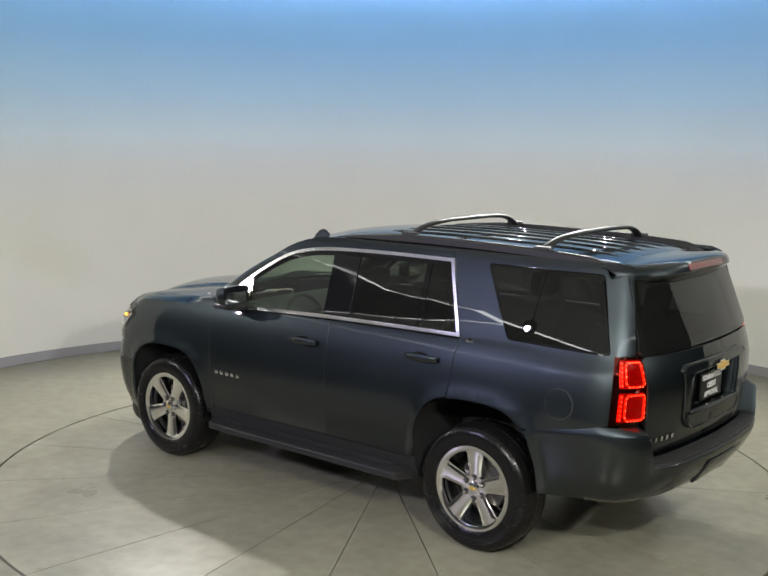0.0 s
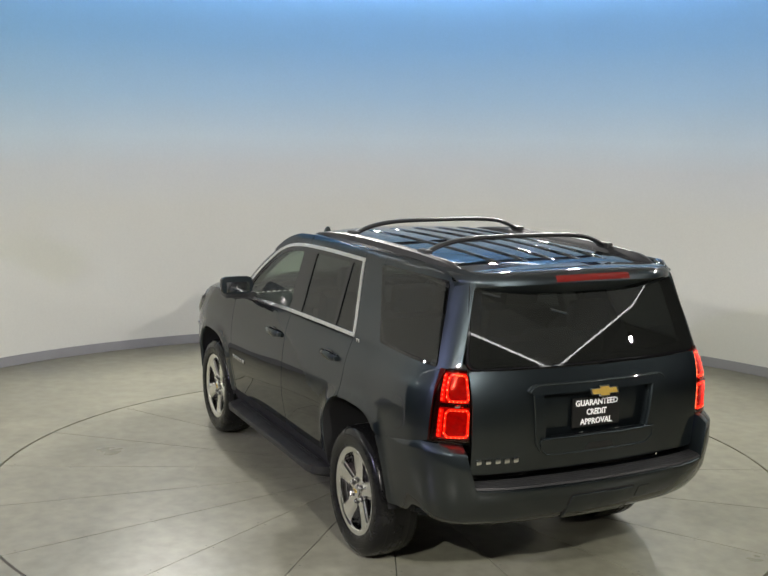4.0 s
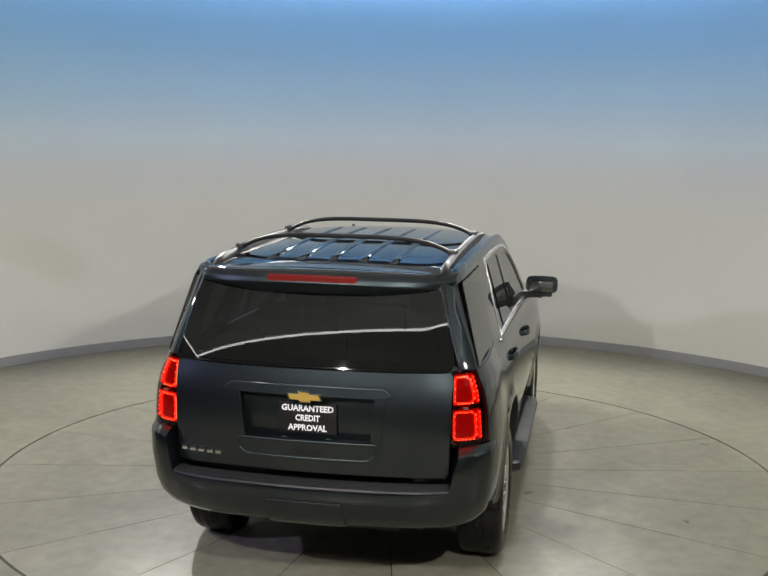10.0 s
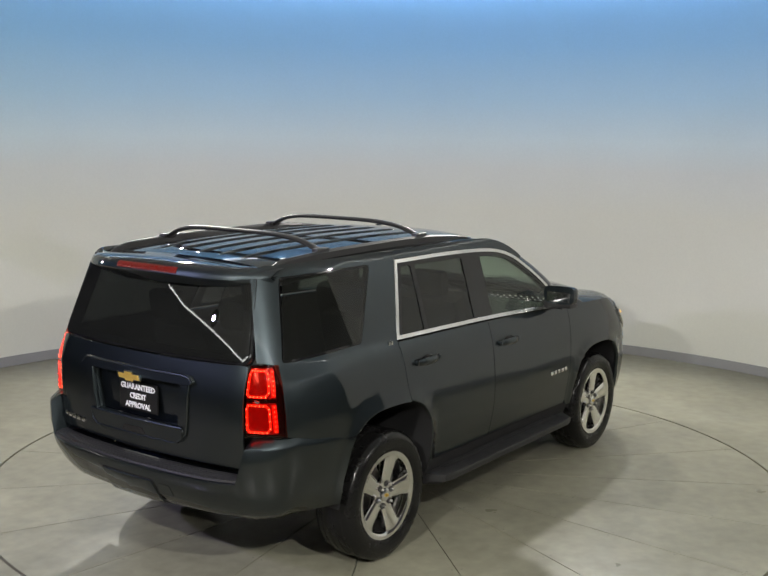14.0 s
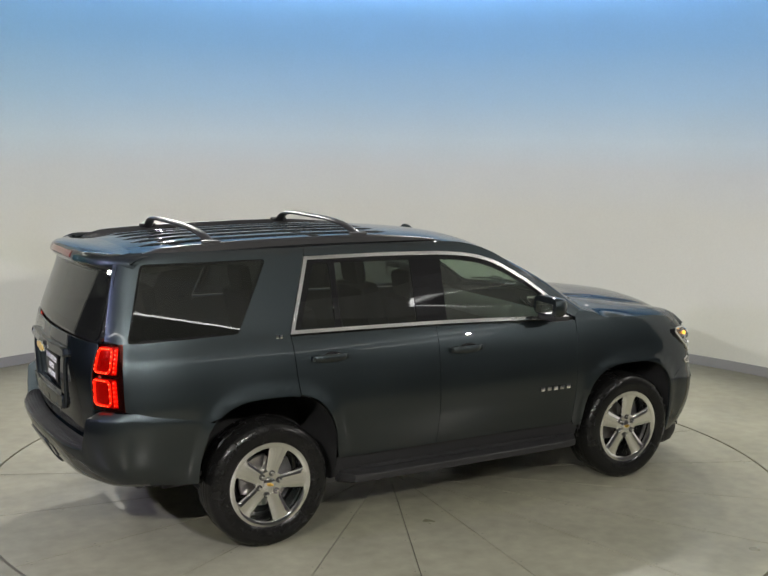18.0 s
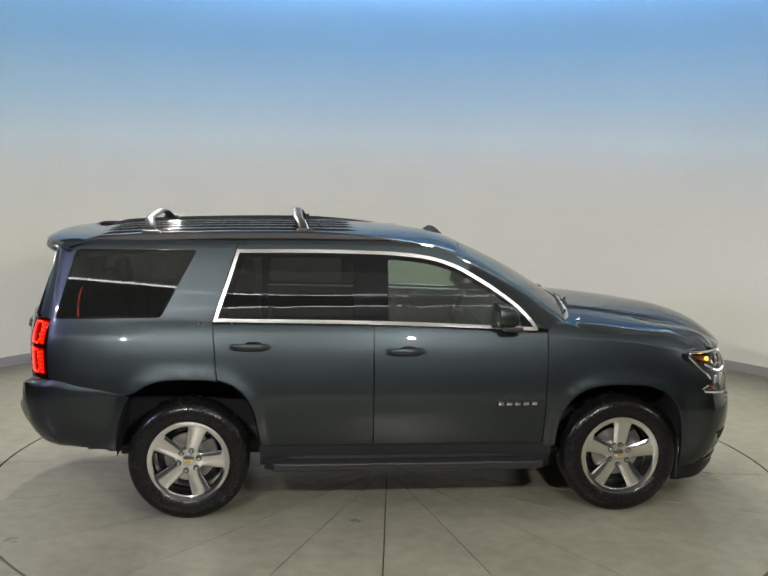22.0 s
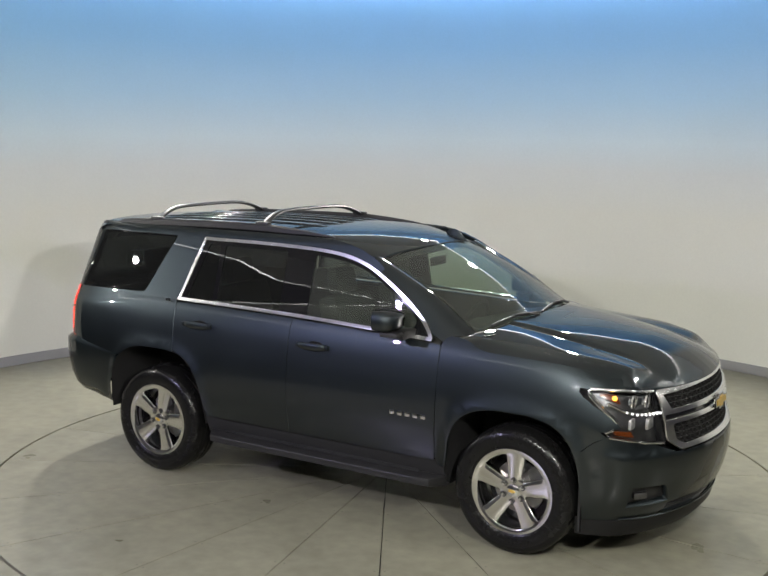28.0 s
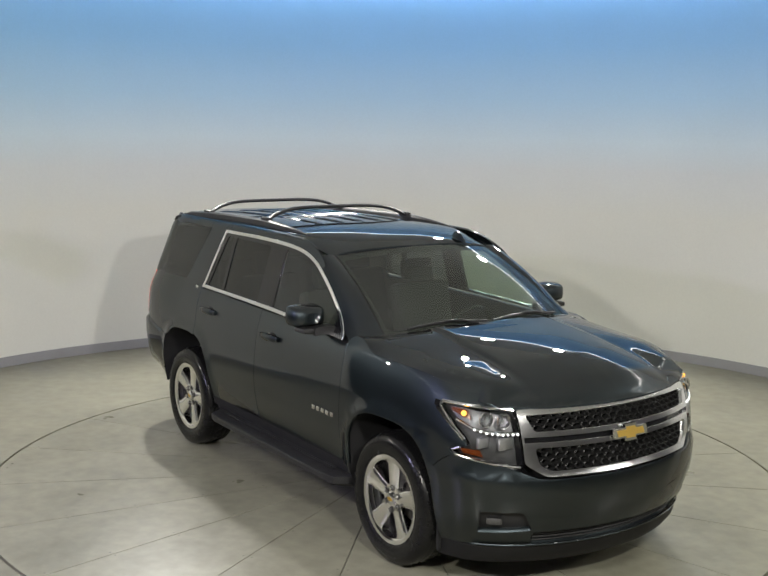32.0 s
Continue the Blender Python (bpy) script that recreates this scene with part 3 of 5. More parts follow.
def body_side(fmap, flip, sg):
    # front fender
    lp = [(.928, .52), (.938, .8), (.943, 1.0), (.945, 1.18), (.945, 1.262), (.965, 1.30)]
    lp += [(x, SEAM(x)) for x in SEAM_X]
    lp += [(2.085, 1.106), (2.03, 1.113), (1.985, 1.117)] + [(front_face(y, z)[0] - .004, z) for y, z in LAMP_EDGE] + [(2.05, .832), (1.985, .80), (1.915, .74)]
    a = [q for q in arch(1.46, .45, .51, 8, 172, 26)]
    a = [q for q in a if q[0] < 1.9 or q[1] < .73]
    lp += a + [(1.00, .475), (.95, .475)]
    patch("front_fender", [lp], fmap, M_PAINT, car, "dark blue-grey metallic front fender", off=0.0, flip=flip, thick=0.03)
    # front door
    top = [(x, belt(x) - .012) for x in np.linspace(-.236, .86, 12)]
    lp = [(-.236, .50), (-.236, .8)] + [top[0]] + top[1:] + [(.905, 1.262), (.938, 1.258), (.938, 1.18), (.936, 1.0), (.931, .8), (.921, .52), (.912, .50)]
    d = patch("front_door", [lp], fmap, M_PAINT, car, "dark blue-grey metallic front door", flip=flip)
    handle(d, -.030, 1.142, sg)
    badge(d, fmap, sg)
    # rear door
    lp = [(-.244, .50)] + line((-.55, .50), (-.95, .50), 3) + [(-.985, .502)] + [q for q in arch(-1.475, .475, .58, 12, 62, 12)] + [(-1.276, .965), (-1.288, 1.08), (-1.296, 1.2), (-1.304, 1.318)]
    lp += [(x, belt(x) - .012) for x in np.linspace(-1.2, -.244, 10)]
    d = patch("rear_door", [lp], fmap, M_PAINT, car, "dark blue-grey metallic rear door", flip=flip)
    handle(d, -1.062, 1.176, sg)
    # rear quarter with the window opening
    qw = rounded([(-2.208, 1.797), (-1.415, 1.797), (-1.648, 1.360), (-2.335, 1.352)], .03)
    lp = [(-1.284, .965), (-1.296, 1.08), (-1.304, 1.2), (-1.314, 1.335), (-1.157, 1.806), (-1.135, 1.852)]
    lp += [(x, 1.858) for x in np.linspace(-1.3, -2.26, 9)]
    lp += [(-2.462 + rear_dx(z), z) for z in (1.80, 1.7, 1.6, 1.5, 1.42, 1.365)] + [(-2.376, 1.352), (-2.374, 1.25), (-2.374, 1.1), (-2.374, .97), (-2.30, .945), (-2.15, .90), (-1.99, .862), (-1.90, .855)]
    a = arch(-1.475, .46, .565, 128, 66, 14)
    lp += [q for q in a if q[0] < -1.285 and q[1] > .85]
    q = patch("rear_quarter", [lp, qw], fmap, M_PAINT, car, "dark blue-grey metallic rear quarter panel", flip=flip)
    patch("quarter_glass", [inset(qw, .004)], lambda x, z: (x, sg * quarter_y(x, z), z), M_TINT, q, "dark privacy glass", off=-.010, flip=flip, thick=.004)
    patch("quarter_seal", [inset(qw, -.001), inset(qw, .014)], fmap, M_GLOSSB, q, off=-.006, flip=flip, thick=.006)
    patch("pillar_cap", [[(-2.18, 1.864), (-2.26, 1.862), (-2.335, 1.842), (-2.352, 1.80), (-2.352, 1.77), (-2.25, 1.80), (-2.18, 1.82)]], fmap, M_PAINT, q, off=-.004, flip=flip, thick=.03)
    # trim badge behind the rear door
    bm = bmesh.new()
    for k in range(2):
        P = Vector(fmap(-1.375 - .028 * k, 1.325))
        box(bm, P + Vector((0, sg * .004, 0)), (.016, .008, .024), bevel=.002)
    part("trim_badge", bm, M_CHROME, q)
    # cant rail over the doors
    lp = [(-1.13, 1.852), (-1.152, 1.806)] + [(x, dlo_top(x) + .004) for x in np.linspace(-1.08, .30, 20)] + [(.40, 1.668), (.43, 1.69)] + [(x, cant_top(x)) for x in np.linspace(.40, -1.1, 18)]
    patch("cant_rail", [lp], fmap, M_PAINT, car, "dark blue-grey roof side rail over the doors", flip=flip)
    # chrome surround, black frames, door glass
    inner = inset(DLO, .021)
    patch("window_trim", [DLO, inner], fmap, M_SATIN, car, "bright chrome strip round the door windows", off=.005, flip=flip, thick=.014)
    g1 = rounded([(-.14, belt(-.14) + .022)] + [(x, dlo_top(x) - .048) for x in (-.14, 0, .1, .2, .3, .4, .5, .6, .7)] + [(.735, 1.385), (.70, belt(.7) + .022)], .02, 2)
    g2 = rounded([(-.945, belt(-.945) + .022), (-.945, 1.755), (-.375, 1.748), (-.375, belt(-.37) + .022)], .015, 2)
    g3 = rounded([(-1.235, belt(-1.2) + .022), (-1.095, 1.755), (-.985, 1.755), (-.985, belt(-.985) + .022)], .015, 2)
    patch("window_frame", [inset(DLO, .019), g1, g2, g3], fmap, M_GLOSSB, car, "black window frames and pillars", off=-.004, flip=flip, thick=.02)
    for nm, gl, m, lb in (("front_window", g1, M_GLASS, "lightly tinted front door glass"), ("rear_window", g2, M_TINT, "dark privacy glass"), ("rear_vent_window", g3, M_TINT, "dark privacy glass")):
        patch(nm, [inset(gl, -.004)], fmap, m, car, lb, off=-.010, flip=flip, thick=.004)
    if sg > 0:
        pts = [(-2.072 + .088 * math.cos(a), 1.05 + .088 * math.sin(a)) for a in np.linspace(0, 2 * math.pi, 33)[:-1]]
        patch("fuel_door_gap", [inset(pts, -.004), pts], fmap, M_GAP, q, flip=flip, off=.0015, thick=.002)
        patch("fuel_door", [inset(pts, .001)], fmap, M_PAINT, q, "round body-coloured fuel door", flip=flip, off=.003, thick=.003)
    # sill under the doors, made black for the shade there, and running board
    rows = []
    for x in np.linspace(-1.0, .99, 24):
        y0 = side_y(x, .48) * sg
        rows.append([(x, y0 - sg * .012, .505), (x, y0 - sg * .02, .45), (x, y0 - sg * .06, .36), (x, y0 - sg * .12, .33), (x, y0 - sg * .30, .33), (x, y0 - sg * .30, .505)])
    part("sill", loft(rows, False, True, True), M_LINER, car, "sill under the doors with its shade put in as black")
    rows = []
    for x in np.linspace(-.97, .985, 30):
        k = min(1, (x + .97) / .10, (.985 - x) / .10)
        w = .06 + .115 * math.sin(max(k, 0) * math.pi / 2)
        y0 = sg * .87
        rows.append([(x, y0, .395), (x, y0 + sg * w * .75, .400), (x, y0 + sg * (w * .97), .392), (x, y0 + sg * w, .375), (x, y0 + sg * (w * .97), .345), (x, y0 + sg * w * .7, .325), (x, y0, .325)])
    rb = part("running_board", loft(rows, False, True, True), M_PLAST, car, "black running board with a ribbed tread")
    bm = bmesh.new()
    for k in range(4):
        box(bm, (.0, sg * (.888 + .022 * k), .4065), (1.62, .010, .008), bevel=.002)
    part("tread", bm, M_PLAST, rb)
    part("board_edge", tube([(x, sg * (1.043 if abs(x) < .9 else 1.02), .385) for x in np.linspace(-.9, .92, 12)], .007, 6), M_PLAST, rb)
    for x in (-.6, .0, .6):
        bm = bmesh.new()
        box(bm, (x, sg * .80, .33), (.05, .2, .03), bevel=.004)
        part("board_bracket", bm, M_PLAST, rb)
    # wheel houses and mud flaps
    for xw, a, h in ((1.46, .455, .515), (-1.475, .465, .57)):
        pr = arch(xw, a, h, 1, 179, 30)
        rows = [[(x, side_y(max(min(x, 1.9), -1.94), max(z, .45)) * sg - sg * d, z) for x, z in pr] for d in (.006, .10, .30, .55)]
        bm = loft(rows)
        bm.verts.ensure_lookup_table()
        bm.faces.new(bm.verts[-len(pr):])
        part("wheel_house", bm, M_LINER, car, "black wheel house liner")
    # A pillar, between windscreen edge and the chrome
    rows = []
    for i in range(15):
        t = i / 14
        x = .30 + (.955 - .30) * t
        z = dlo_top(x) + .006 if x < .85 else 1.325 - (x - .85) * .45
        o = Vector(fmap(x, z))
        w = Vector(screen(-sg if False else sg * 1.0, 1 - t))
        mid = (o + w) / 2 + Vector((.012, sg * .022, .020))
        q1, q2 = o.lerp(mid, .55) + Vector((0, sg * .006, .004)), mid.lerp(w, .55) + Vector((.006, sg * .004, .006))
        inn = (o + w) / 2 - Vector((.02, sg * .05, .03))
        rows.append([o, q1, mid, q2, w, inn])
    part("a_pillar", loft(rows, False, True, True), M_PAINT, car, "dark blue-grey windscreen pillar")
    mirror(sg)


def handle(door, x, z, sg):
    f = right if sg < 0 else left
    rows = []
    for i in range(13):
        t = -1 + 2 * i / 12
        P = Vector(f(x + t * .128, z))
        lift = .034 * max(0, 1 - abs(t) ** 4) + .004
        h = .024 * (1 - .35 * abs(t) ** 3)
        rows.append([P + Vector((0, sg * (lift + dy), dz)) for dy, dz in ((-.014, -h), (-.004, -h), (.004, -h * .5), (.005, h * .5), (-.003, h), (-.014, h))])
    part("door_handle", loft(rows, False, True, True), M_PAINT, door, "body-coloured door handle")
    for t in (-.90, .90):
        P = Vector(f(x + t * .134, z))
        bm = bmesh.new()
        box(bm, P + Vector((0, sg * .010, 0)), (.030, .034, .036), bevel=.012)
        part("handle_mount", bm, M_PAINT, door)
    # black lens that stands for the shade in the hollow behind the handle
    P = Vector(f(x + .02, z))
    bm = bmesh.new()
    bmesh.ops.create_uvsphere(bm, u_segments=14, v_segments=8, radius=1)
    for v in bm.verts:
        v.co = Vector((v.co.x * .080 + P.x, v.co.y * .010 + P.y - sg * .004, v.co.z * .046 + P.z - .012))
    part("handle_cup_shade", bm, M_GLOSSB, door)


def letters(text, size, depth=.004):
    """Raised letters as a bmesh in the x, z plane, centred, facing -y."""
    cu = bpy.data.curves.new("letters", "FONT")
    cu.body, cu.size, cu.extrude, cu.align_x, cu.align_y, cu.resolution_u = text, size, depth, "CENTER", "CENTER", 2
    cu.offset = size * .028
    ob = bpy.data.objects.new("letters", cu)
    scene.collection.objects.link(ob)
    me = bpy.data.meshes.new_from_object(ob.evaluated_get(bpy.context.evaluated_depsgraph_get()))
    bm = bmesh.new()
    bm.from_mesh(me)
    bpy.data.objects.remove(ob), bpy.data.curves.remove(cu), bpy.data.meshes.remove(me)
    for v in bm.verts:
        v.co = Vector((v.co.x, -v.co.z, v.co.y))
    return bm


def badge(door, fmap, sg):
    """The bright nameplate: plain bars in place of the model name."""
    for k in range(5):
        P = Vector(fmap(.622 + .058 * k, .787))
        bm = bmesh.new()
        box(bm, (0, 0, 0), (.036, .008, .030), bevel=.004)
        box(bm, (0, -sg * -.003, 0), (.018, .008, .010), bevel=.002)
        for v in bm.verts:
            v.co += P + Vector((0, sg * .003, 0))
        part("nameplate_bar", bm, M_CHROME, door, "bright chrome nameplate bar")


def screen(u, v):
    """The windscreen: u across (1 is the car's left), v upwards."""
    xb, zb, yb = 1.115 + .13 * (1 - u * u), 1.318 + .022 * (1 - u * u), .775 * u
    xt, zt, yt = .335 + .09 * (1 - u * u), 1.745 + .050 * (1 - u * u), .665 * u
    k = v
    bow = .028 * math.sin(math.pi * min(max(v, 0), 1))
    return (xb + (xt - xb) * k + bow * .45, yb + (yt - yb) * k, zb + (zt - zb) * k + bow * .85)


roof_z = pchip([(-2.35, 1.838), (-2.0, 1.878), (-1.5, 1.900), (-.9, 1.908), (-.4, 1.903), (0, 1.885), (.2, 1.862), (.35, 1.828), (.43, 1.796)])


def roof_top(x, y):
    q = abs(y) / .745
    edge = .042 * q ** 2.6 + .02 * q ** 14
    k = min(1, max(0, (x + .15) / .5))
    return (x, y, roof_z(x) - edge - .058 * q * q * k * k * (3 - 2 * k))


hood_rise = pchip([(-.05, 1.088), (0.0, 1.104), (.03, 1.126), (.08, 1.152), (.16, 1.190), (.30, 1.238), (.5, 1.285), (.8, 1.336), (1.05, 1.365), (1.4, 1.392)])


def nose_x(y):
    """The front edge of the bonnet in plan."""
    return float(np.interp(-min(1, abs(y) / .965), -FY, FX)) - .052


def hood_base(x, y):
    return hood_rise(nose_x(y) - x) - .020 * (abs(y) / .90) ** 2.5


hood_edge = pchip([(x, side_y(x, SEAM(x)) - .009) for x in SEAM_X])


def hood_top(x, y):
    a = abs(y)
    fade = min(1, max(0, (2.30 - x) / .5))
    k = 1 / (1 + math.exp(-(a - .46 - .05 * (x - 1.2)) / .007))
    edge = hood_edge(x)
    y0 = min(.82, edge - .075)
    inner = min(a, y0)
    g = min(1, max(0, (inner - .46) / (y0 - .46)))
    z = hood_base(x, inner) - .018 * k * fade
    # the raised centre ends in a faceted beak over the grille
    c, d = max(0.0, 1 - (a / .50) ** 2), nose_x(y) - x
    if c > 0 and d > 0:
        z += .034 * c * math.tanh(1.5 * d / (.045 + .150 * c)) * min(1, max(0, (1.0 - d) / .6))
    z += (SHOULDER(x) - hood_base(x, y0) + .018 * fade) * g * g * (3 - 2 * g)
    if a > y0:
        z += min(0, SEAM(x) - SHOULDER(x)) * min(1.2, (a - y0) / (edge - y0)) ** 1.5
    return (x, y, z)


def mirror(sg):
    m = bmesh.new()
    rows = []
    for i in range(9):
        t = i / 8
        x = .566 + .140 * t
        k = math.sin(math.pi * min(1, .12 + t * .75)) if t > .2 else .93 + t * .3
        k = (1.0, 1.02, 1.02, 1.01, .99, .95, .88, .76, .52)[i]
        row = []
        for j in range(16):
            a = 2 * math.pi * j / 16
            c, s = math.cos(a), math.sin(a)
            row.append((x, sg * (1.060 + math.copysign(abs(c) ** .4, c) * .124 * k), 1.405 + math.copysign(abs(s) ** .5, s) * .068 * k - .008 * t))
        rows.append(row)
    mm = part("door_mirror", loft(rows, False, True, True), M_PAINT, car, "body-coloured door mirror with black base")
    bm = bmesh.new()
    box(bm, (.567, sg * 1.055, 1.405), (.006, .185, .106), Matrix.Rotation(radians(5), 3, "Y"), .002)
    part("mirror_glass", bm, M_CHROME, mm)
    rows = [[(x, sg * y, z) for x, z in ((.63, z0), (.74, z0), (.74, z1), (.63, z1))] for y, z0, z1 in ((.90, 1.275, 1.335), (.96, 1.285, 1.34), (1.0, 1.29, 1.345), (1.06, 1.285, 1.335))]
    part("mirror_arm", loft(rows, False, True, True), M_PLAST, mm)
    bm = bmesh.new()
    box(bm, (.665, sg * 1.045, 1.318), (.13, .19, .034), bevel=.012)
    part("mirror_base", bm, M_PLAST, mm)


for fmap, flip, sg in SIDES:
    body_side(fmap, flip, sg)

# roof, bonnet, windscreen
edge = [(x, min(.735, .735 - max(0, x - .05) * .16)) for x in np.linspace(-2.2, .36, 16)]
front = [(.335 + .09 * (1 - u * u), .665 * u) for u in np.linspace(.96, -.96, 13)]
patch("roof", [edge + front + [(x, -y) for x, y in edge[::-1]]], roof_top, M_PAINT, car, "dark blue-grey roof panel with pressed ribs")
hl = [(x, hood_edge(x)) for x in SEAM_X]
fr = [(nose_x(y) + .002, y) for y in np.linspace(hl[-1][1] - .015, .015 - hl[-1][1], 27)]
cowl = [(1.12 + .13 * (1 - (y / .78) ** 2), y) for y in np.linspace(-.74, .74, 11)]
patch("hood", [hl + fr + [(x, -y) for x, y in hl[::-1]] + cowl], hood_top, M_PAINT, car, "dark blue-grey bonnet with raised centre", step=.03, thick=.05)
ws = [(u, 0.02) for u in np.linspace(-.985, .985, 12)] + [(u, .985) for u in np.linspace(.985, -.985, 12)]
patch("windshield", [ws], screen, M_GLASS, car, "clear windscreen with a dark shaded border", step=.12, thick=.005)
patch("screen_border", [[(-1, 0), (1, 0), (1, 1), (-1, 1)], rounded([(-.95, .05), (.95, .05), (.955, .93), (-.955, .93)], .05)], screen, M_GLOSSB, car, "black border of the windscreen", step=.12, thick=.01, off=-.006)

# ---------- rear ----------
tg = rounded([(-.752, .785), (.752, .785), (.762, 1.345), (-.762, 1.345)], .025)
rec = rounded([(-.315, .895), (.315, .895), (.345, .96), (.372, 1.215), (.40, 1.245), (-.40, 1.245), (-.372, 1.215), (-.345, .96)], .03, 3)
gate = patch("tailgate", [tg, rec], rear_face, M_PAINT, car, "dark blue-grey tailgate with a plate recess", flip=True, hole_thick=.05, off=.004)
patch("plate_recess", [inset(rec, -.002)], rear_face, M_PAINT, gate, off=-.045, flip=True)
# raised surround, handle bar above the plate and lower ledge
sur = rounded([(-.355, .872), (.355, .872), (.395, .93), (.425, 1.225), (.41, 1.262), (-.41, 1.262), (-.425, 1.225), (-.395, .93)], .03, 3)
patch("plate_surround", [sur, inset(rec, .003)], rear_face, M_PAINT, gate, flip=True, off=.019, thick=.030, hole_thick=.03)
patch("gate_handle", [rounded([(-.43, 1.212), (.43, 1.212), (.462, 1.232), (.43, 1.268), (-.43, 1.268), (-.462, 1.232)], .022)], rear_face, M_PAINT, gate, flip=True, off=.030, thick=.05)
patch("gate_ledge", [rounded([(-.335, .872), (.335, .872), (.375, .905), (.385, .965), (-.385, .965), (-.375, .905)], .03)], rear_face, M_PAINT, gate, flip=True, off=.028, thick=.06)
rim_top = [(-.452, 1.232), (-.43, 1.258), (-.40, 1.266)] + [(y, 1.267) for y in np.linspace(-.36, .36, 13)] + [(.40, 1.266), (.43, 1.258), (.452, 1.232)]
part("handle_edge", tube([Vector(rear_face(y, z)) + Vector((-.029, 0, 0)) for y, z in rim_top], .006, 8), M_PAINT, gate)
rim_low = [(-.380, .945), (-.370, .905), (-.335, .876)] + [(y, .873) for y in np.linspace(-.30, .30, 11)] + [(.335, .876), (.370, .905), (.380, .945)]
part("ledge_edge", tube([Vector(rear_face(y, z)) + Vector((-.027, 0, 0)) for y, z in rim_low], .006, 8), M_PAINT, gate)
part("ledge_lip", tube([Vector(rear_face(y, .966)) + Vector((-.028, 0, 0)) for y in np.linspace(-.375, .375, 21)], .006, 6), M_PAINT, gate)
patch("gate_latch", [rounded([(-.10, .885), (.10, .885), (.075, .922), (-.075, .922)], .01)], rear_face, M_GLOSSB, gate, flip=True, off=.031, thick=.01)
for y in (-.12, .12):
    bm = bmesh.new()
    box(bm, Vector(rear_face(y, .980)) + Vector((-.010, 0, 0)), (.008, .026, .008), bevel=.002)
    part("plate_lamp", bm, M_SATIN, gate)
gl = rounded([(-.758, 1.362), (.758, 1.362), (.672, 1.815), (-.672, 1.815)], .05)
patch("rear_glass", [gl], glass_face, M_TINT, gate, "dark privacy rear window", flip=True, off=.004, thick=.006)
patch("rear_glass_border", [inset(gl, -.012), rounded([(-.70, 1.40), (.70, 1.40), (.62, 1.78), (-.62, 1.78)], .05)], glass_face, M_GLOSSB, gate, flip=True, off=-.004, thick=.05)


def emblem(x, z, w, h, facing, parent, rim=1.0):
    """A gold bow-shaped emblem with a bright rim."""
    def plate(w, h, d0, d1):
        s = .74 * h
        pts = [(-w, -s * .75), (-w * .30, -s * .75), (-w * .40, -h), (w * .26, -h), (w * .34, -s * .75), (w * .88, -s * .75), (w, s * .75), (w * .30, s * .75), (w * .40, h), (-w * .26, h), (-w * .34, s * .75), (-w * .88, s * .75)]
        return loft([[(x + facing * d, -facing * p, z + q) for p, q in pts] for d in (d0, d1)], False, True, True)
    e = part("emblem_rim", plate(w * 1.07 * rim, h * 1.14 * rim, 0, .012), M_CHROME, parent)
    part("emblem", plate(w * .93, h * .84, .006, .016), M_GOLD, parent, "gold bow-shaped emblem")


emblem(rear_face(0, 1.205)[0] - .032, 1.212, .092, .029, -1, gate)
# plate with its print
px = rear_face(0, 1.08)[0] + .030
bm = bmesh.new()
box(bm, (px, 0, 1.080), (.012, .318, .168), bevel=.004)
plate = part("licence_plate", bm, M_PLATE, gate, "black dealer plate with white print")
for k, (txt, zz, sz) in enumerate((("GUARANTEED", 1.133, .046), ("CREDIT", 1.080, .046), ("APPROVAL", 1.027, .046))):
    bm = letters(txt, sz, .001)
    xs = [v.co.x for v in bm.verts]
    wide = {0: .285, 1: .135, 2: .215}[k]
    f = wide / (max(xs) - min(xs))
    for v in bm.verts:
        v.co = Vector((px - .0075 + v.co.y, -v.co.x * f, zz + v.co.z))
    part("print_line", bm, M_WHITE, plate, smooth=False)
for k in range(5):
    P = Vector(rear_face(.715 - .052 * k, .858))
    bm = bmesh.new()
    box(bm, P + Vector((-.007, 0, 0)), (.008, .032, .028), bevel=.003)
    part("nameplate_bar", bm, M_CHROME, gate, "bright chrome nameplate bar")

# spoiler with the third brake light
rows = []
for y in np.linspace(-.735, .735, 27):
    q = abs(y) / .735
    tip = -2.505 + .20 * q ** 3.2 + .05 * q ** 12
    z0 = roof_top(-2.18, y)[2]
    zt = 1.842 - .020 * q ** 2
    a = -2.17
    rows.append([(a, y, z0), (a - .10, y, z0 - .004), (tip + .10, y, zt + .020), (tip + .045, y, zt + .011), (tip + .018, y, zt - .002), (tip + .004, y, zt - .022), (tip, y, zt - .045), (tip + .012, y, zt - .062), (tip + .055 + .02 * q, y, zt - .080 - .026 * (1 - q * q)), (min(tip + .12, -2.2), y, zt - .06 - .015 * (1 - q * q)), (-2.19, y, zt - .03)])
sp = part("spoiler", loft(rows, False, True, True), M_PAINT, car, "dark blue-grey roof spoiler over the rear window")
rows = []
for y in np.linspace(-.243, .243, 13):
    q = abs(y) / .735
    tip = -2.505 + .20 * q ** 3.2
    zt = 1.842 - .020 * q ** 2
    rows.append([(tip + .015, y, zt - .003), (tip + .001, y, zt - .018), (tip - .005, y, zt - .036), (tip + .01, y, zt - .040), (tip + .03, y, zt - .006)])
part("stop_light", loft(rows, False, True, True), M_REDS, sp, "red third brake light")


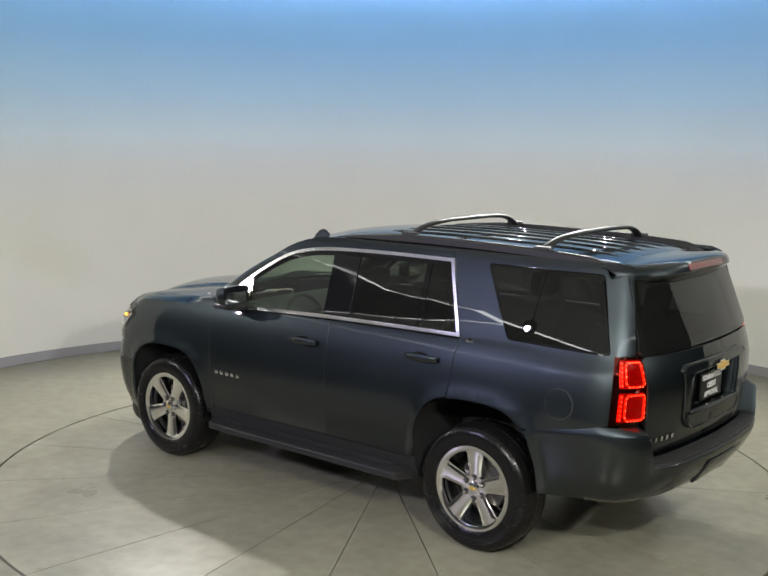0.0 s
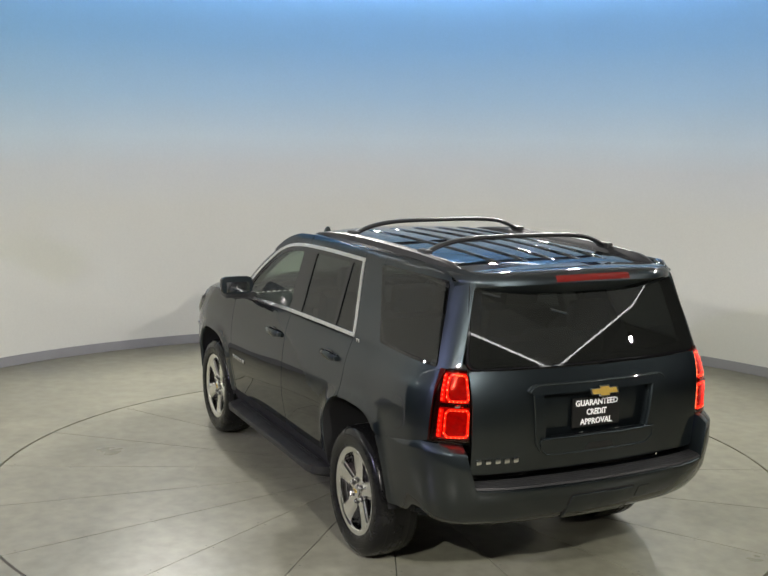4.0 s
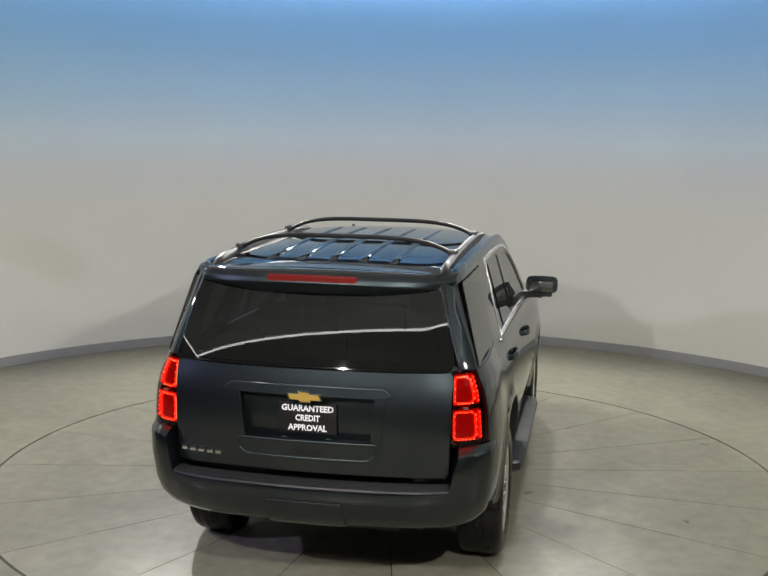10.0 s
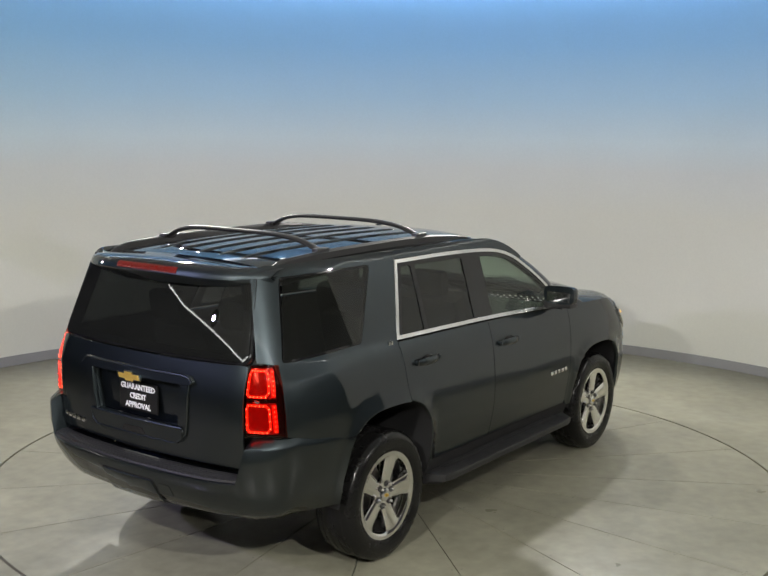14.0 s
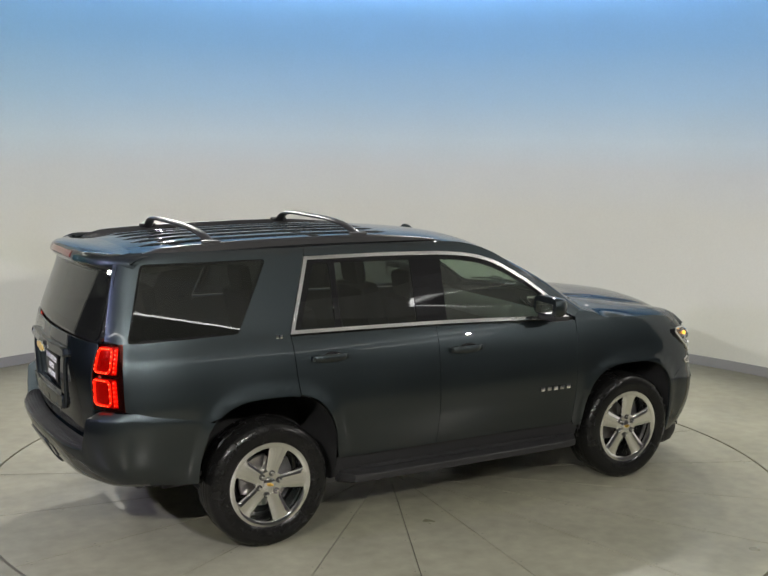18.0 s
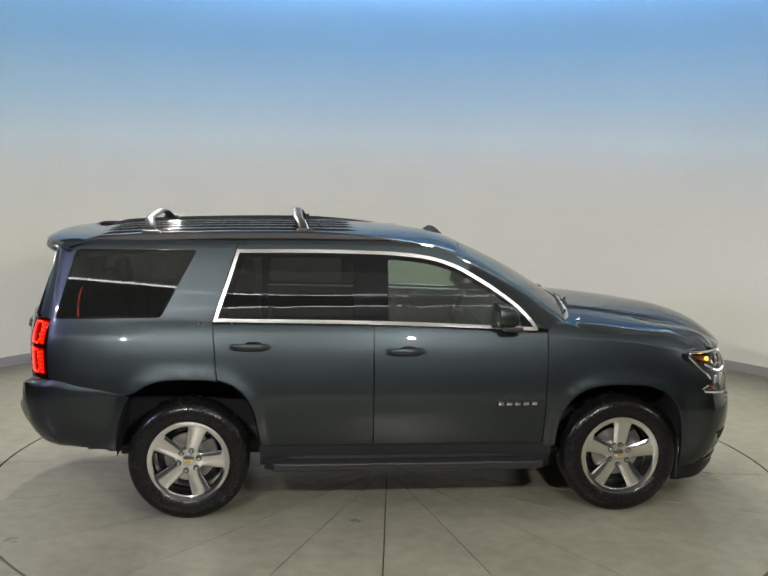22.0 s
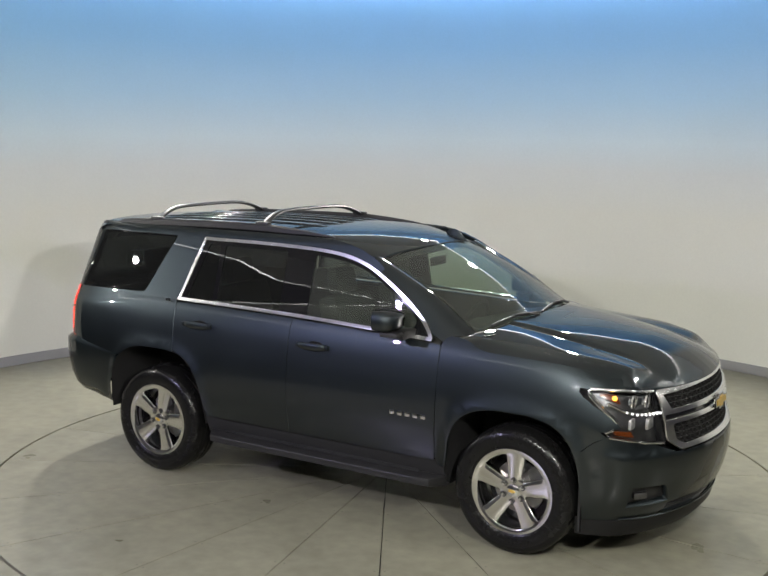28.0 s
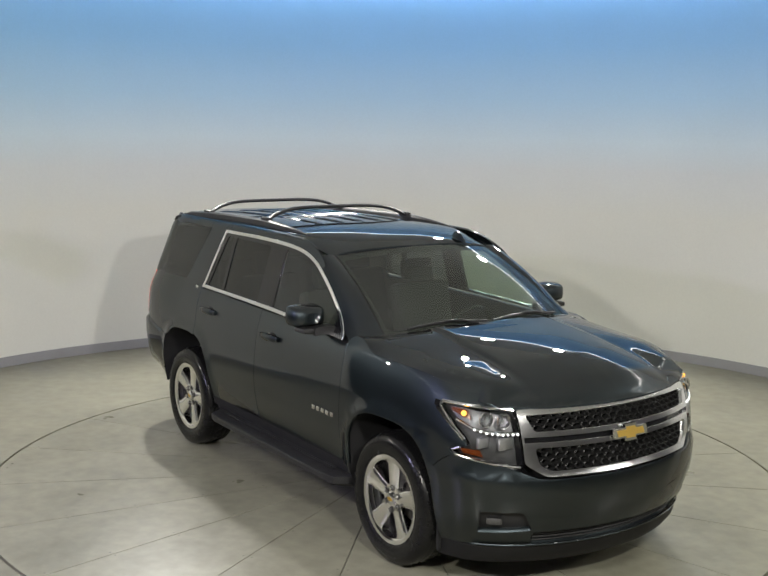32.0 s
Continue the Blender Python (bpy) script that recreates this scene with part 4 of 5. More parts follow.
# tail lights
def tail_light(fmap, flip, sg):
    n = 16
    # plan run of the lamp: from its inner edge round the corner to the side
    def run(t, z, off=0.0):
        w = rear_section(z)
        k = .768 / w + (.944 - .768 / w) * t
        x, y = float(np.interp(-k, -RY, RX)) + rear_dx(z), k * w
        x2, y2 = float(np.interp(-(k + .004), -RY, RX)) + rear_dx(z), (k + .004) * w
        nrm = Vector((-(y2 - y), (x2 - x), 0)).normalized()
        nrm = nrm if nrm.x < 0 or nrm.y > 0 else -nrm
        if nrm.y < 0:
            nrm = -nrm
        return Vector((x + nrm.x * off, sg * (y + nrm.y * off), z))
    zs = np.linspace(.965, 1.352, 14)
    ts = np.linspace(0, 1, n)
    bm = loft([[run(t, z, -.03) for t in ts] for z in zs])
    e_ = part("tail_light", bm, M_GLOSSB, car, "red tail light with glowing rings")
    # red reflector cells
    for z0, z1 in ((.985, 1.155), (1.178, 1.335)):
        part("reflector", loft([[run(t, z, -.016) for t in np.linspace(.03, .86, 14)] for z in np.linspace(z0, z1, 6)]), M_REDB, e_)
        # glowing ring
        loop = [(t, z0 + .012) for t in np.linspace(.12, .62, 10)] + [(.69, z0 + .028)] + [(.70, z) for z in np.linspace(z0 + .034, z1 - .034, 6)] + [(.69, z1 - .028)] + [(t, z1 - .012) for t in np.linspace(.62, .12, 10)] + [(.06, z1 - .026)] + [(.06, z) for z in np.linspace(z1 - .03, z0 + .03, 6)] + [(.06, z0 + .026)]
        part("led_ring", tube([run(t, z, -.008) for t, z in loop], .0062, 6, True), M_REDG, e_, "glowing red ring")
        for t, z in loop[1::2]:
            part("led_point", box(bmesh.new(), run(t, z, -.0025), (.008, .008, .008), bevel=.002), M_REDP, e_)
        # bead of light points on the side
        for z in np.linspace(z0 + .02, z1 - .02, 6):
            part("led_bead", box(bmesh.new(), run(.82, z, -.005), (.016, .009, .015), bevel=.004), M_REDG, e_)
        part("side_bar", loft([[run(t, z, -.011) for t in np.linspace(.76, .87, 5)] for z in np.linspace(z0 + .008, z1 - .008, 4)]), M_REDD, e_, "red glowing side bar")
    part("lens", loft([[run(t, z, .002) for t in ts] for z in zs]), M_REDL, e_, "clear red lens").visible_shadow = False
    bm = bmesh.new()
    box(bm, run(.35, 1.167, -.002), (.012, .05, .014), bevel=.004)
    part("lens_divider", bm, M_CHROME, e_)


for fmap, flip, sg in SIDES:
    tail_light(fmap, flip, sg)


# rear bumper: a skin that runs from arch to arch
def rear_plan(k, z, off):
    """k: -1 at the right arch, 0 in the middle, 1 at the left arch."""
    s = abs(k)
    sel = RX <= -1.80
    xs, ys = RX[sel][::-1], RY[sel][::-1]
    q = s * (len(xs) - 1)
    x, f = float(np.interp(q, range(len(xs)), xs)), float(np.interp(q, range(len(xs)), ys))
    w = section(z) * 1.0
    x2, f2 = float(np.interp(min(q + 1, len(xs) - 1), range(len(xs)), xs)), float(np.interp(min(q + 1, len(xs) - 1), range(len(xs)), ys))
    n = Vector((-(f2 - f), (x2 - x)))
    n = n.normalized() if n.length > 1e-6 else Vector((0, 1))
    if n.x > 0 or n.y < 0:
        n = Vector((-abs(n.x), abs(n.y)))
    lim = -1.478 - .462 * max(0, 1 - max(0, (z - .4) / .567) ** 3) ** (1 / 3)
    if x > -2.2:
        x = -2.2 + (x + 2.2) * (lim + 2.2) / .40
        f = float(np.interp(x, RX[::-1], RY[::-1]))
    return Vector((min(x + n.x * off, lim), math.copysign(1, k) * (f * w + n.y * min(off, off * .25) + flare(x, z)), z))


def bumper_rear():
    rows = []
    ks = np.linspace(-1, 1, 141)
    for k in ks:
        P = rear_plan(k, .7, 0)
        c = 1 / (1 + math.exp((abs(P.y) - .775) / .006))
        top = .735 * c + .958 * (1 - c)
        side = min(1, max(0, (P.x + 2.36) / .40))
        if P.x > -2.32:
            top = max(.856, .958 - (P.x + 2.32) * .26)
        corner = min(1, max(0, (abs(P.y) - .55) / .33))
        out = (.100 - .028 * corner * corner * (3 - 2 * corner)) * (1 - side) + .001
        bot = .484 - .005 * side
        cs = (1 - c) * (1 - side)
        prof = [(-.10, bot), (out * .10 - .012, bot + .002), (out * .42 - .006, bot + .03), (out * .70 - .003, bot + .085), (out * .93, bot + .165), (out * 1.0, .70 if c > .5 else .80), (out * (.95 + .05 * cs), top - .018 - .032 * cs), (out * (.70 + .22 * cs), top - .004 - .030 * cs), (out * (.5 - .12 * cs) - .024 * cs, top), (-.045, top + .004), (-.10, top)]
        g = min(1, max(0, (-1.90 - P.x) / .40))
        g = g * g * (3 - 2 * g)
        rows.append([rear_plan(k, z, o - (.050 + .030 * corner) * g * max(0, (.73 - z) / .25) ** 1.15) for o, z in prof])
    def pad(y):
        c = min(1, max(0, (abs(y) - .55) / .33))
        return 1 - .32 * c * c * (3 - 2 * c)
    b = part("rear_bumper", loft(rows), M_PAINT, car, "dark blue-grey rear bumper with a black step pad")
    rows = []
    for y in np.linspace(-.765, .765, 41):
        x, k = rear_face(y, .74)[0] - rear_dx(.74), pad(y)
        rows.append([(x + .02, y, .750), (x - .014 * k, y, .748), (x - .056 * k, y, .744), (x - .082 * k, y, .738), (x - .087 * k, y, .726)])
    sp = part("step_pad", loft(rows), M_PLAST, b, "ribbed black step pad")
    for d in (.006, .026, .046, .066):
        part("pad_rib", tube([(rear_face(y, .74)[0] - rear_dx(.74) - d * pad(y), y, .7485 - d * .10) for y in np.linspace(-.745, .745, 25)], .0042, 5), M_PLAST, sp)
    # the hitch cover stands in a dark gap, a small square socket beside it
    fb = lambda y, z: (rear_face(y, z)[0] - rear_dx(z) - float(np.interp(z, [.486, .514, .569, .649, .70], [-.001, .036, .067, .093, .100])) + .050 * max(0, (.73 - z) / .25) ** 1.15, y, z)
    pts = rounded([(-.212, .500), (.212, .500), (.207, .655), (-.207, .655)], .02)
    patch("hitch_gap", [inset(pts, -.010)], fb, M_LINER, b, flip=True, off=.002, thick=.012)
    patch("hitch_cover", [pts], fb, M_PAINT, b, flip=True, off=.012, thick=.010)
    sq = rounded([(-.33, .575), (-.25, .575), (-.25, .645), (-.33, .645)], .008, 2)
    patch("socket_gap", [inset(sq, -.003)], fb, M_LINER, b, flip=True, off=.002, thick=.01)
    patch("socket_cover", [sq], fb, M_PAINT, b, flip=True, off=.006, thick=.006)


bumper_rear()

# ---------- front ----------
FB_K = .885


def fb_edge(z):
    """Where the front bumper's face passes into its side: a height to (y, x)."""
    return FB_K * section(z)


def bumper_front():
    zs = np.linspace(.30, .73, 7)
    up = [(.605, .722), (.66, .745), (.72, .772), (.80, .80), (fb_edge(.81) - .004, .815)]
    lp = [(-fb_edge(z), z) for z in np.linspace(.80, .30, 7)] + [(y, .30) for y in np.linspace(-.75, .75, 13)] + [(fb_edge(z), z) for z in zs] + [(y, z) for y, z in up[::-1]] + [(y, .715) for y in np.linspace(.54, -.54, 9)] + [(-y, z) for y, z in up]
    fog = [rounded([(s * a, b) for a, b in ((.600, .408), (.862, .392), (.866, .532), (.668, .528))], .02) for s in (1, -1)]
    low = rounded([(-.58, .315), (.58, .315), (.60, .40), (-.60, .40)], .03)
    b = patch("front_bumper", [lp, *fog, low], front_face, M_PAINT, car, "dark blue-grey front bumper with fog lamps", hole_thick=.05, thick=.03)
    for s, f in ((1, fog[0]), (-1, fog[1])):
        patch("fog_pocket", [inset(f, -.003)], front_face, M_PLAST, b, off=-.045)
        c = Vector(front_face(s * .785, .465)) + Vector((.0, 0, 0))
        bm = bmesh.new()
        box(bm, (0, 0, 0), (.03, .088, .040), Matrix.Rotation(radians(s * 42), 3, "Z"), .008)
        for v in bm.verts:
            v.co += c + Vector((-.034, -s * .012, 0))
        part("fog_lamp", bm, M_LAMPIN, b, "small clear fog lamp")
    patch("lower_intake", [inset(low, -.003)], front_face, M_PLAST, b, off=-.045)
    for z in (.338, .36, .382):
        part("intake_slat", tube([Vector(front_face(y, z)) + Vector((-.02, 0, 0)) for y in np.linspace(-.58, .58, 21)], .005, 6), M_PLAST, b)
    for fmap, flip, sg in SIDES:
        fx = lambda z: float(np.interp(-FB_K, -FY, FX)) + front_dx(z)
        lp = [(fx(z) + .002, z) for z in np.linspace(.30, .82, 9)] + [(2.075, .845), (2.045, .828), (1.985, .792), (1.915, .732)]
        a = [q for q in arch(1.46, .452, .512, 48, 4, 10) if q[1] < .73]
        lp += a + [(1.918, .30)]
        patch("bumper_side", [lp], fmap, M_PAINT, b, flip=flip, thick=.03)
    # black lip under the bumper
    rows = []
    for y in np.linspace(-.90, .90, 37):
        x = front_face(min(max(y, -.87), .87), .32)[0]
        x = x if abs(y) < .87 else x - (abs(y) - .87) * 3.0
        rows.append([(x - .03, y, .305), (x - .004, y, .30), (x - .008, y, .245), (x - .045, y, .198), (x - .10, y, .198), (x - .10, y, .305)])
    part("chin_lip", loft(rows, False, True, True), M_MESH, b, "black plastic lip under the front bumper")
    part("lip_strip", tube([Vector(front_face(y, .325)) + Vector((.004, 0, -.012)) for y in np.linspace(-.84, .84, 31)], .006, 6), M_PAINT, b)
    for sg in (-1, 1):
        rows = [[(x, sg * y, z) for x, y in ((1.89, .80), (1.905, .80), (1.905, .925), (1.89, .925))] for z in (.22, .50)]
        part("mud_guard", loft(rows, False, True, True), M_PLAST, b)


bumper_front()


def grille():
    out = [(-.555, .728), (.555, .728), (.66, .80), (.672, 1.088), (.4, 1.098), (.15, 1.102), (-.15, 1.102), (-.4, 1.098), (-.672, 1.088), (-.66, .80)]
    o1 = rounded([(-.600, .974), (.600, .974), (.636, 1.062), (.2, 1.073), (-.2, 1.073), (-.636, 1.062)], .015, 2)
    o2 = rounded([(-.520, .755), (.520, .755), (.586, .792), (.606, .888), (-.606, .888), (-.586, .792)], .02, 2)
    o3 = rounded([(-.658, .914), (.658, .914), (.658, .947), (-.658, .947)], .006, 2)
    f = lambda y, z: front_face(y, z)
    g = patch("grille", [rounded(out, .02, 2), o1, o2, o3], f, M_SATIN, car, "chrome grille frame with black honeycomb mesh", hole_thick=.035, off=.006)
    patch("grille_backing", [[(-.66, .735), (.66, .735), (.66, 1.085), (-.66, 1.085)]], f, M_GLOSSB, g, off=-.085, step=.1)
    patch("grille_bar", [[(-.65, .905), (.65, .905), (.65, .945), (-.65, .945)]], f, M_GLOSSB, g, off=-.018, step=.1)
    for lo, hi, ny in ((.974, 1.068, 3), (.756, .888, 4)):
        bm = bmesh.new()
        px_ = .062
        for r in range(ny):
            z = lo + (hi - lo) * (r + .5) / ny
            k = -13
            while k <= 13:
                y = (k + (r % 2) * .5) * px_ * .92
                if abs(y) < (.600 if lo > .9 else .565):
                    ring = []
                    for s, d in ((1.0, -.016), (1.0, -.05), (.80, -.05), (.80, -.012)):
                        row = []
                        for j, (a, b) in enumerate(((-.5, 0), (-.28, .5), (.28, .5), (.5, 0), (.28, -.5), (-.28, -.5))):
                            P = Vector(front_face(y + a * px_ * s, z + b * (hi - lo) / ny * s * 1.06))
                            row.append(P + Vector((d, 0, 0)))
                        ring.append(row)
                    merge(bm, loft(ring, True, True))
                k += 1
        part("honeycomb_mesh", bm, M_MESH, g, "black honeycomb mesh", smooth=False)
    emblem(front_face(0, .925)[0] + .012, .925, .118, .040, 1, g, 1.12)


grille()


def head_light(sg):
    """Lamp between grille and fender: housing, inner lamps, lens."""
    out = [(.678, 1.083), (.80, 1.095), (.885, 1.105), (.925, 1.112)] + LAMP_EDGE + [(.90, .815), (.80, .790), (.70, .772), (.668, .772), (.668, .80)]
    lp = [(sg * y, z) for y, z in out]
    f = front_face
    h = patch("headlight", [lp], f, M_LAMPIN, car, "clear headlight with projector, light strip and amber marker", off=-.055, step=.05)
    # walls of the housing
    rows = [[Vector(f(y, z)) + Vector((d, 0, 0)) for y, z in lp] for d in (-.002, -.06)]
    part("housing_wall", loft(rows, False, True), M_GLOSSB, h)
    # projector
    for (y, z, r, nm) in ((.735, 1.03, .036, "projector"), (.812, 1.035, .036, "projector")):
        c = Vector(f(sg * y, z)) + Vector((-.035, 0, 0))
        bm = lathe([(r * 1.25, 0), (r * 1.25, -.012), (r * .95, -.008), (r * .9, .0)], n=28)
        for v in bm.verts:
            v.co = Vector((-v.co.y + .01, v.co.x, v.co.z)) + c
        part("projector_ring", bm, M_SATIN, h)
        bm = bmesh.new()
        bmesh.ops.create_uvsphere(bm, u_segments=20, v_segments=10, radius=r * .85)
        for v in bm.verts:
            v.co = Vector((v.co.x * .6, v.co.y, v.co.z)) + c
        part(nm, bm, M_CLEAR, h, "round projector lens")
        bm = bmesh.new()
        bmesh.ops.create_uvsphere(bm, u_segments=12, v_segments=8, radius=r * .55)
        for v in bm.verts:
            v.co = Vector((v.co.x * .3, v.co.y, v.co.z)) + c + Vector((-.012, 0, 0))
        part("reflector_bowl", bm, M_REFL, h)
    # light strip under the projector, points of light on it
    strip = [(.675, .968), (.76, .965), (.83, .972), (.88, .990), (.925, 1.03)]
    part("light_strip", tube([Vector(f(sg * y, z)) + Vector((-.014, 0, 0)) for y, z in strip], .012, 8, flat=.8), M_CHROME, h, "bright strip of light points")
    for y in np.linspace(.685, .875, 9):
        z = float(np.interp(y, [.675, .76, .83, .88], [.968, .965, .972, .990]))
        bm = bmesh.new()
        bmesh.ops.create_uvsphere(bm, u_segments=8, v_segments=6, radius=.0075)
        for v in bm.verts:
            v.co += Vector(f(sg * y, z - .004)) + Vector((-.002, 0, 0))
        part("light_point", bm, M_LED, h)
    # outer bright edges
    part("lamp_edge", tube([Vector(f(sg * y, z)) + Vector((-.006, 0, 0)) for y, z in [(y - .003, z) for y, z in LAMP_EDGE[:7]]], .011, 8), M_CHROME, h)
    part("lamp_edge", tube([Vector(f(sg * y, z)) + Vector((-.006, 0, 0)) for y, z in [(y - .008, z) for y, z in LAMP_EDGE[8:]] + [(.89, .822), (.80, .799), (.68, .784)]], .009, 8), M_CHROME, h)
    part("lamp_edge", tube([Vector(f(sg * y, z)) + Vector((-.004, 0, 0)) for y, z in ((.678, 1.088), (.80, 1.100), (.885, 1.108), (.942, 1.113))], .010, 8), M_CHROME, h)
    # low beam blocks below the strip
    for y, z, w, hh in ((.728, .905, .100, .066), (.832, .909, .075, .060)):
        bm = bmesh.new()
        box(bm, Vector(f(sg * y, z)) + Vector((-.04, 0, 0)), (.02, w, hh), bevel=.006)
        part("reflector_block", bm, M_REFL, h)
    # amber markers
    patch("amber_marker", [[(sg * y, z) for y, z in ((.885, 1.035), (.912, 1.05), (.937, 1.082), (.93, 1.096), (.88, 1.090))]], f, M_AMBER, h, "amber side marker", off=-.020, step=.03)
    bm = bmesh.new()
    bmesh.ops.create_uvsphere(bm, u_segments=10, v_segments=6, radius=.016)
    for v in bm.verts:
        v.co += Vector(f(sg * .897, 1.065)) + Vector((-.008, 0, 0))
    part("amber_bulb", bm, M_AMBERG, h)
    patch("amber_reflector", [[(sg * y, z) for y, z in ((.855, .835), (.925, .850), (.935, .872), (.865, .868))]], f, M_AMBER, h, "amber reflector", off=-.014, step=.03)
    patch("lens", [inset(lp, .002)], f, M_CLEAR, h, "clear lens", off=.001, step=.04, thick=.01).visible_shadow = False


for sg in (-1, 1):
    head_light(sg)
    lp = [(sg * y, z) for y, z in ((.64, 1.088), (.72, 1.092), (.80, 1.099), (.885, 1.109), (.935, 1.116), (.94, 1.15), (.90, 1.172), (.82, 1.172), (.72, 1.150), (.64, 1.115))]
    part("seam_filler", tube([(x, sg * (side_y(x, SEAM(x)) - .008), SEAM(x) - .013) for x in np.linspace(1.80, 2.08, 12)], .012, 8), M_PAINT, car)
    patch("lamp_bridge", [lp], front_face, M_PAINT, car, "body-coloured strip between bonnet and headlight", off=-.006, flip=False, step=.03)


# ---------- wheels ----------
def wheel():
    """One wheel, outer face towards -y, hub at the origin."""
    e = new("wheel")
    R = .405
    prof = [(.262, -.118), (.275, -.128), (.30, -.138), (.335, -.142), (.365, -.137), (.388, -.122), (.398, -.105), (.4025, -.075), (.4005, -.072), (.4005, -.064), (.4035, -.060), (.4045, -.03), (.4015, -.027), (.4015, -.019), (.405, -.016), (R, 0), (.405, .016), (.4015, .019), (.4015, .027), (.4045, .03), (.4035, .060), (.4005, .064), (.4005, .072), (.4025, .075), (.398, .105), (.388, .122), (.335, .14), (.275, .128), (.262, .118)]
    t = part("tyre", lathe(prof, n=72), M_RUBBER, e, "black road tyre")
    for r in (.285, .318, .35):
        part("sidewall_ring", tube([(r * math.cos(2 * math.pi * k / 48), -.134 - (.004 if r > .3 else -.002), r * math.sin(2 * math.pi * k / 48)) for k in range(48)], .0028, 5, True), M_RUBBER, t)
    rim = part("rim", lathe([(.252, -.100), (.254, -.114), (.262, -.125), (.272, -.127), (.278, -.121), (.274, -.11)], n=72), M_ALLOY, e, "polished alloy rim with five broad spokes")
    part("rim_barrel", lathe([(.262, .11), (.246, .10), (.238, .06), (.242, -.05), (.252, -.102)], n=72), M_SATIN, rim)
    part("brake_disc", lathe([(.05, .01), (.165, .01), (.17, .0), (.165, -.01), (.05, -.01)], n=40), M_STEEL, e)
    part("rim_back", lathe([(.03, .03), (.227, .04), (.227, .05)], n=40), M_GLOSSB, e)
    bm = bmesh.new()
    box(bm, (.12, -.0, .09), (.09, .07, .14), Matrix.Rotation(-.6, 3, "Y"), .012)
    part("brake_caliper", bm, M_ALLOYD, e)
    part("rim_face", lathe([(.243, -.07), (.2365, -.108), (.2385, -.1165), (.246, -.1215), (.258, -.1245), (.264, -.1255)], n=72), M_ALLOY, rim)
    for k in range(5):
        a = radians(90 + 72 * k)
        m = Matrix.Rotation(-a, 4, "Y")
        rows = []
        for i in range(13):
            t_ = i / 12
            r = .060 + (.243 - .060) * t_
            w = .043 + .023 * t_ + .020 * max(0, (t_ - .84) / .16) ** 2 + .012 * max(0, (.22 - t_) / .22) ** 2
            y = -.097 - .018 * t_ ** 1.3
            rows.append([(r, y + .06, -w * .96), (r, y + .012, -w), (r, y + .006, -w + .001), (r, y, -w + .007), (r, y - .0035, -w * .45), (r, y - .0045, 0), (r, y - .0035, w * .45), (r, y, w - .007), (r, y + .006, w - .001), (r, y + .012, w), (r, y + .06, w * .96)])
        bm = loft(rows, False, True, True)
        bm.transform(m)
        part("spoke", bm, M_ALLOY, rim)
    part("hub", lathe([(.0, -.100), (.060, -.100), (.082, -.1005), (.090, -.098), (.094, -.09), (.094, -.05), (.06, .02)], n=40), M_ALLOY, rim)
    cap = part("hub_cap", lathe([(.0, -.116), (.032, -.115), (.040, -.110), (.042, -.098)], n=28), M_CHROME, rim, "small round hub cap")
    bm = bmesh.new()
    box(bm, (0, -.1165, 0), (.046, .003, .014), bevel=.001)
    box(bm, (0, -.1165, 0), (.020, .003, .022), bevel=.001)
    part("cap_emblem", bm, M_GOLD, rim)
    for k in range(6):
        a = radians(30 + 60 * k)
        bm = lathe([(.0, -.126), (.008, -.125), (.0115, -.120), (.012, -.10), (.0125, -.09)], n=6)
        bm.transform(Matrix.Translation((.0695 * math.cos(a), 0, .0695 * math.sin(a))))
        part("lug_nut", bm, M_CHROME, rim)
        bm = lathe([(.020, -.1030), (.0195, -.1048), (.0135, -.1046), (.0125, -.100)], n=16)
        bm.transform(Matrix.Translation((.0695 * math.cos(a), 0, .0695 * math.sin(a))))
        part("lug_seat", bm, M_ALLOYD, rim)
    part("axle", lathe([(.05, .0), (.05, .30), (.03, .62), (.0, .62)], n=16), M_PLAST, e)
    return e


w0 = wheel()
w0.parent = car
spin = {(1.473, -1): 4, (-1.473, -1): 15.5, (1.473, 1): 30, (-1.473, 1): 1}
for (x, sg), a in spin.items():
    m = Matrix.Translation((x, sg * .848, .400)) @ (Matrix.Rotation(math.pi, 4, "Z") if sg > 0 else Matrix.Identity(4)) @ Matrix.Rotation(radians(a), 4, "Y")
    if (x, sg) == (1.473, -1):
        w0.matrix_basis = m
    else:
        copy_thing(w0, m)

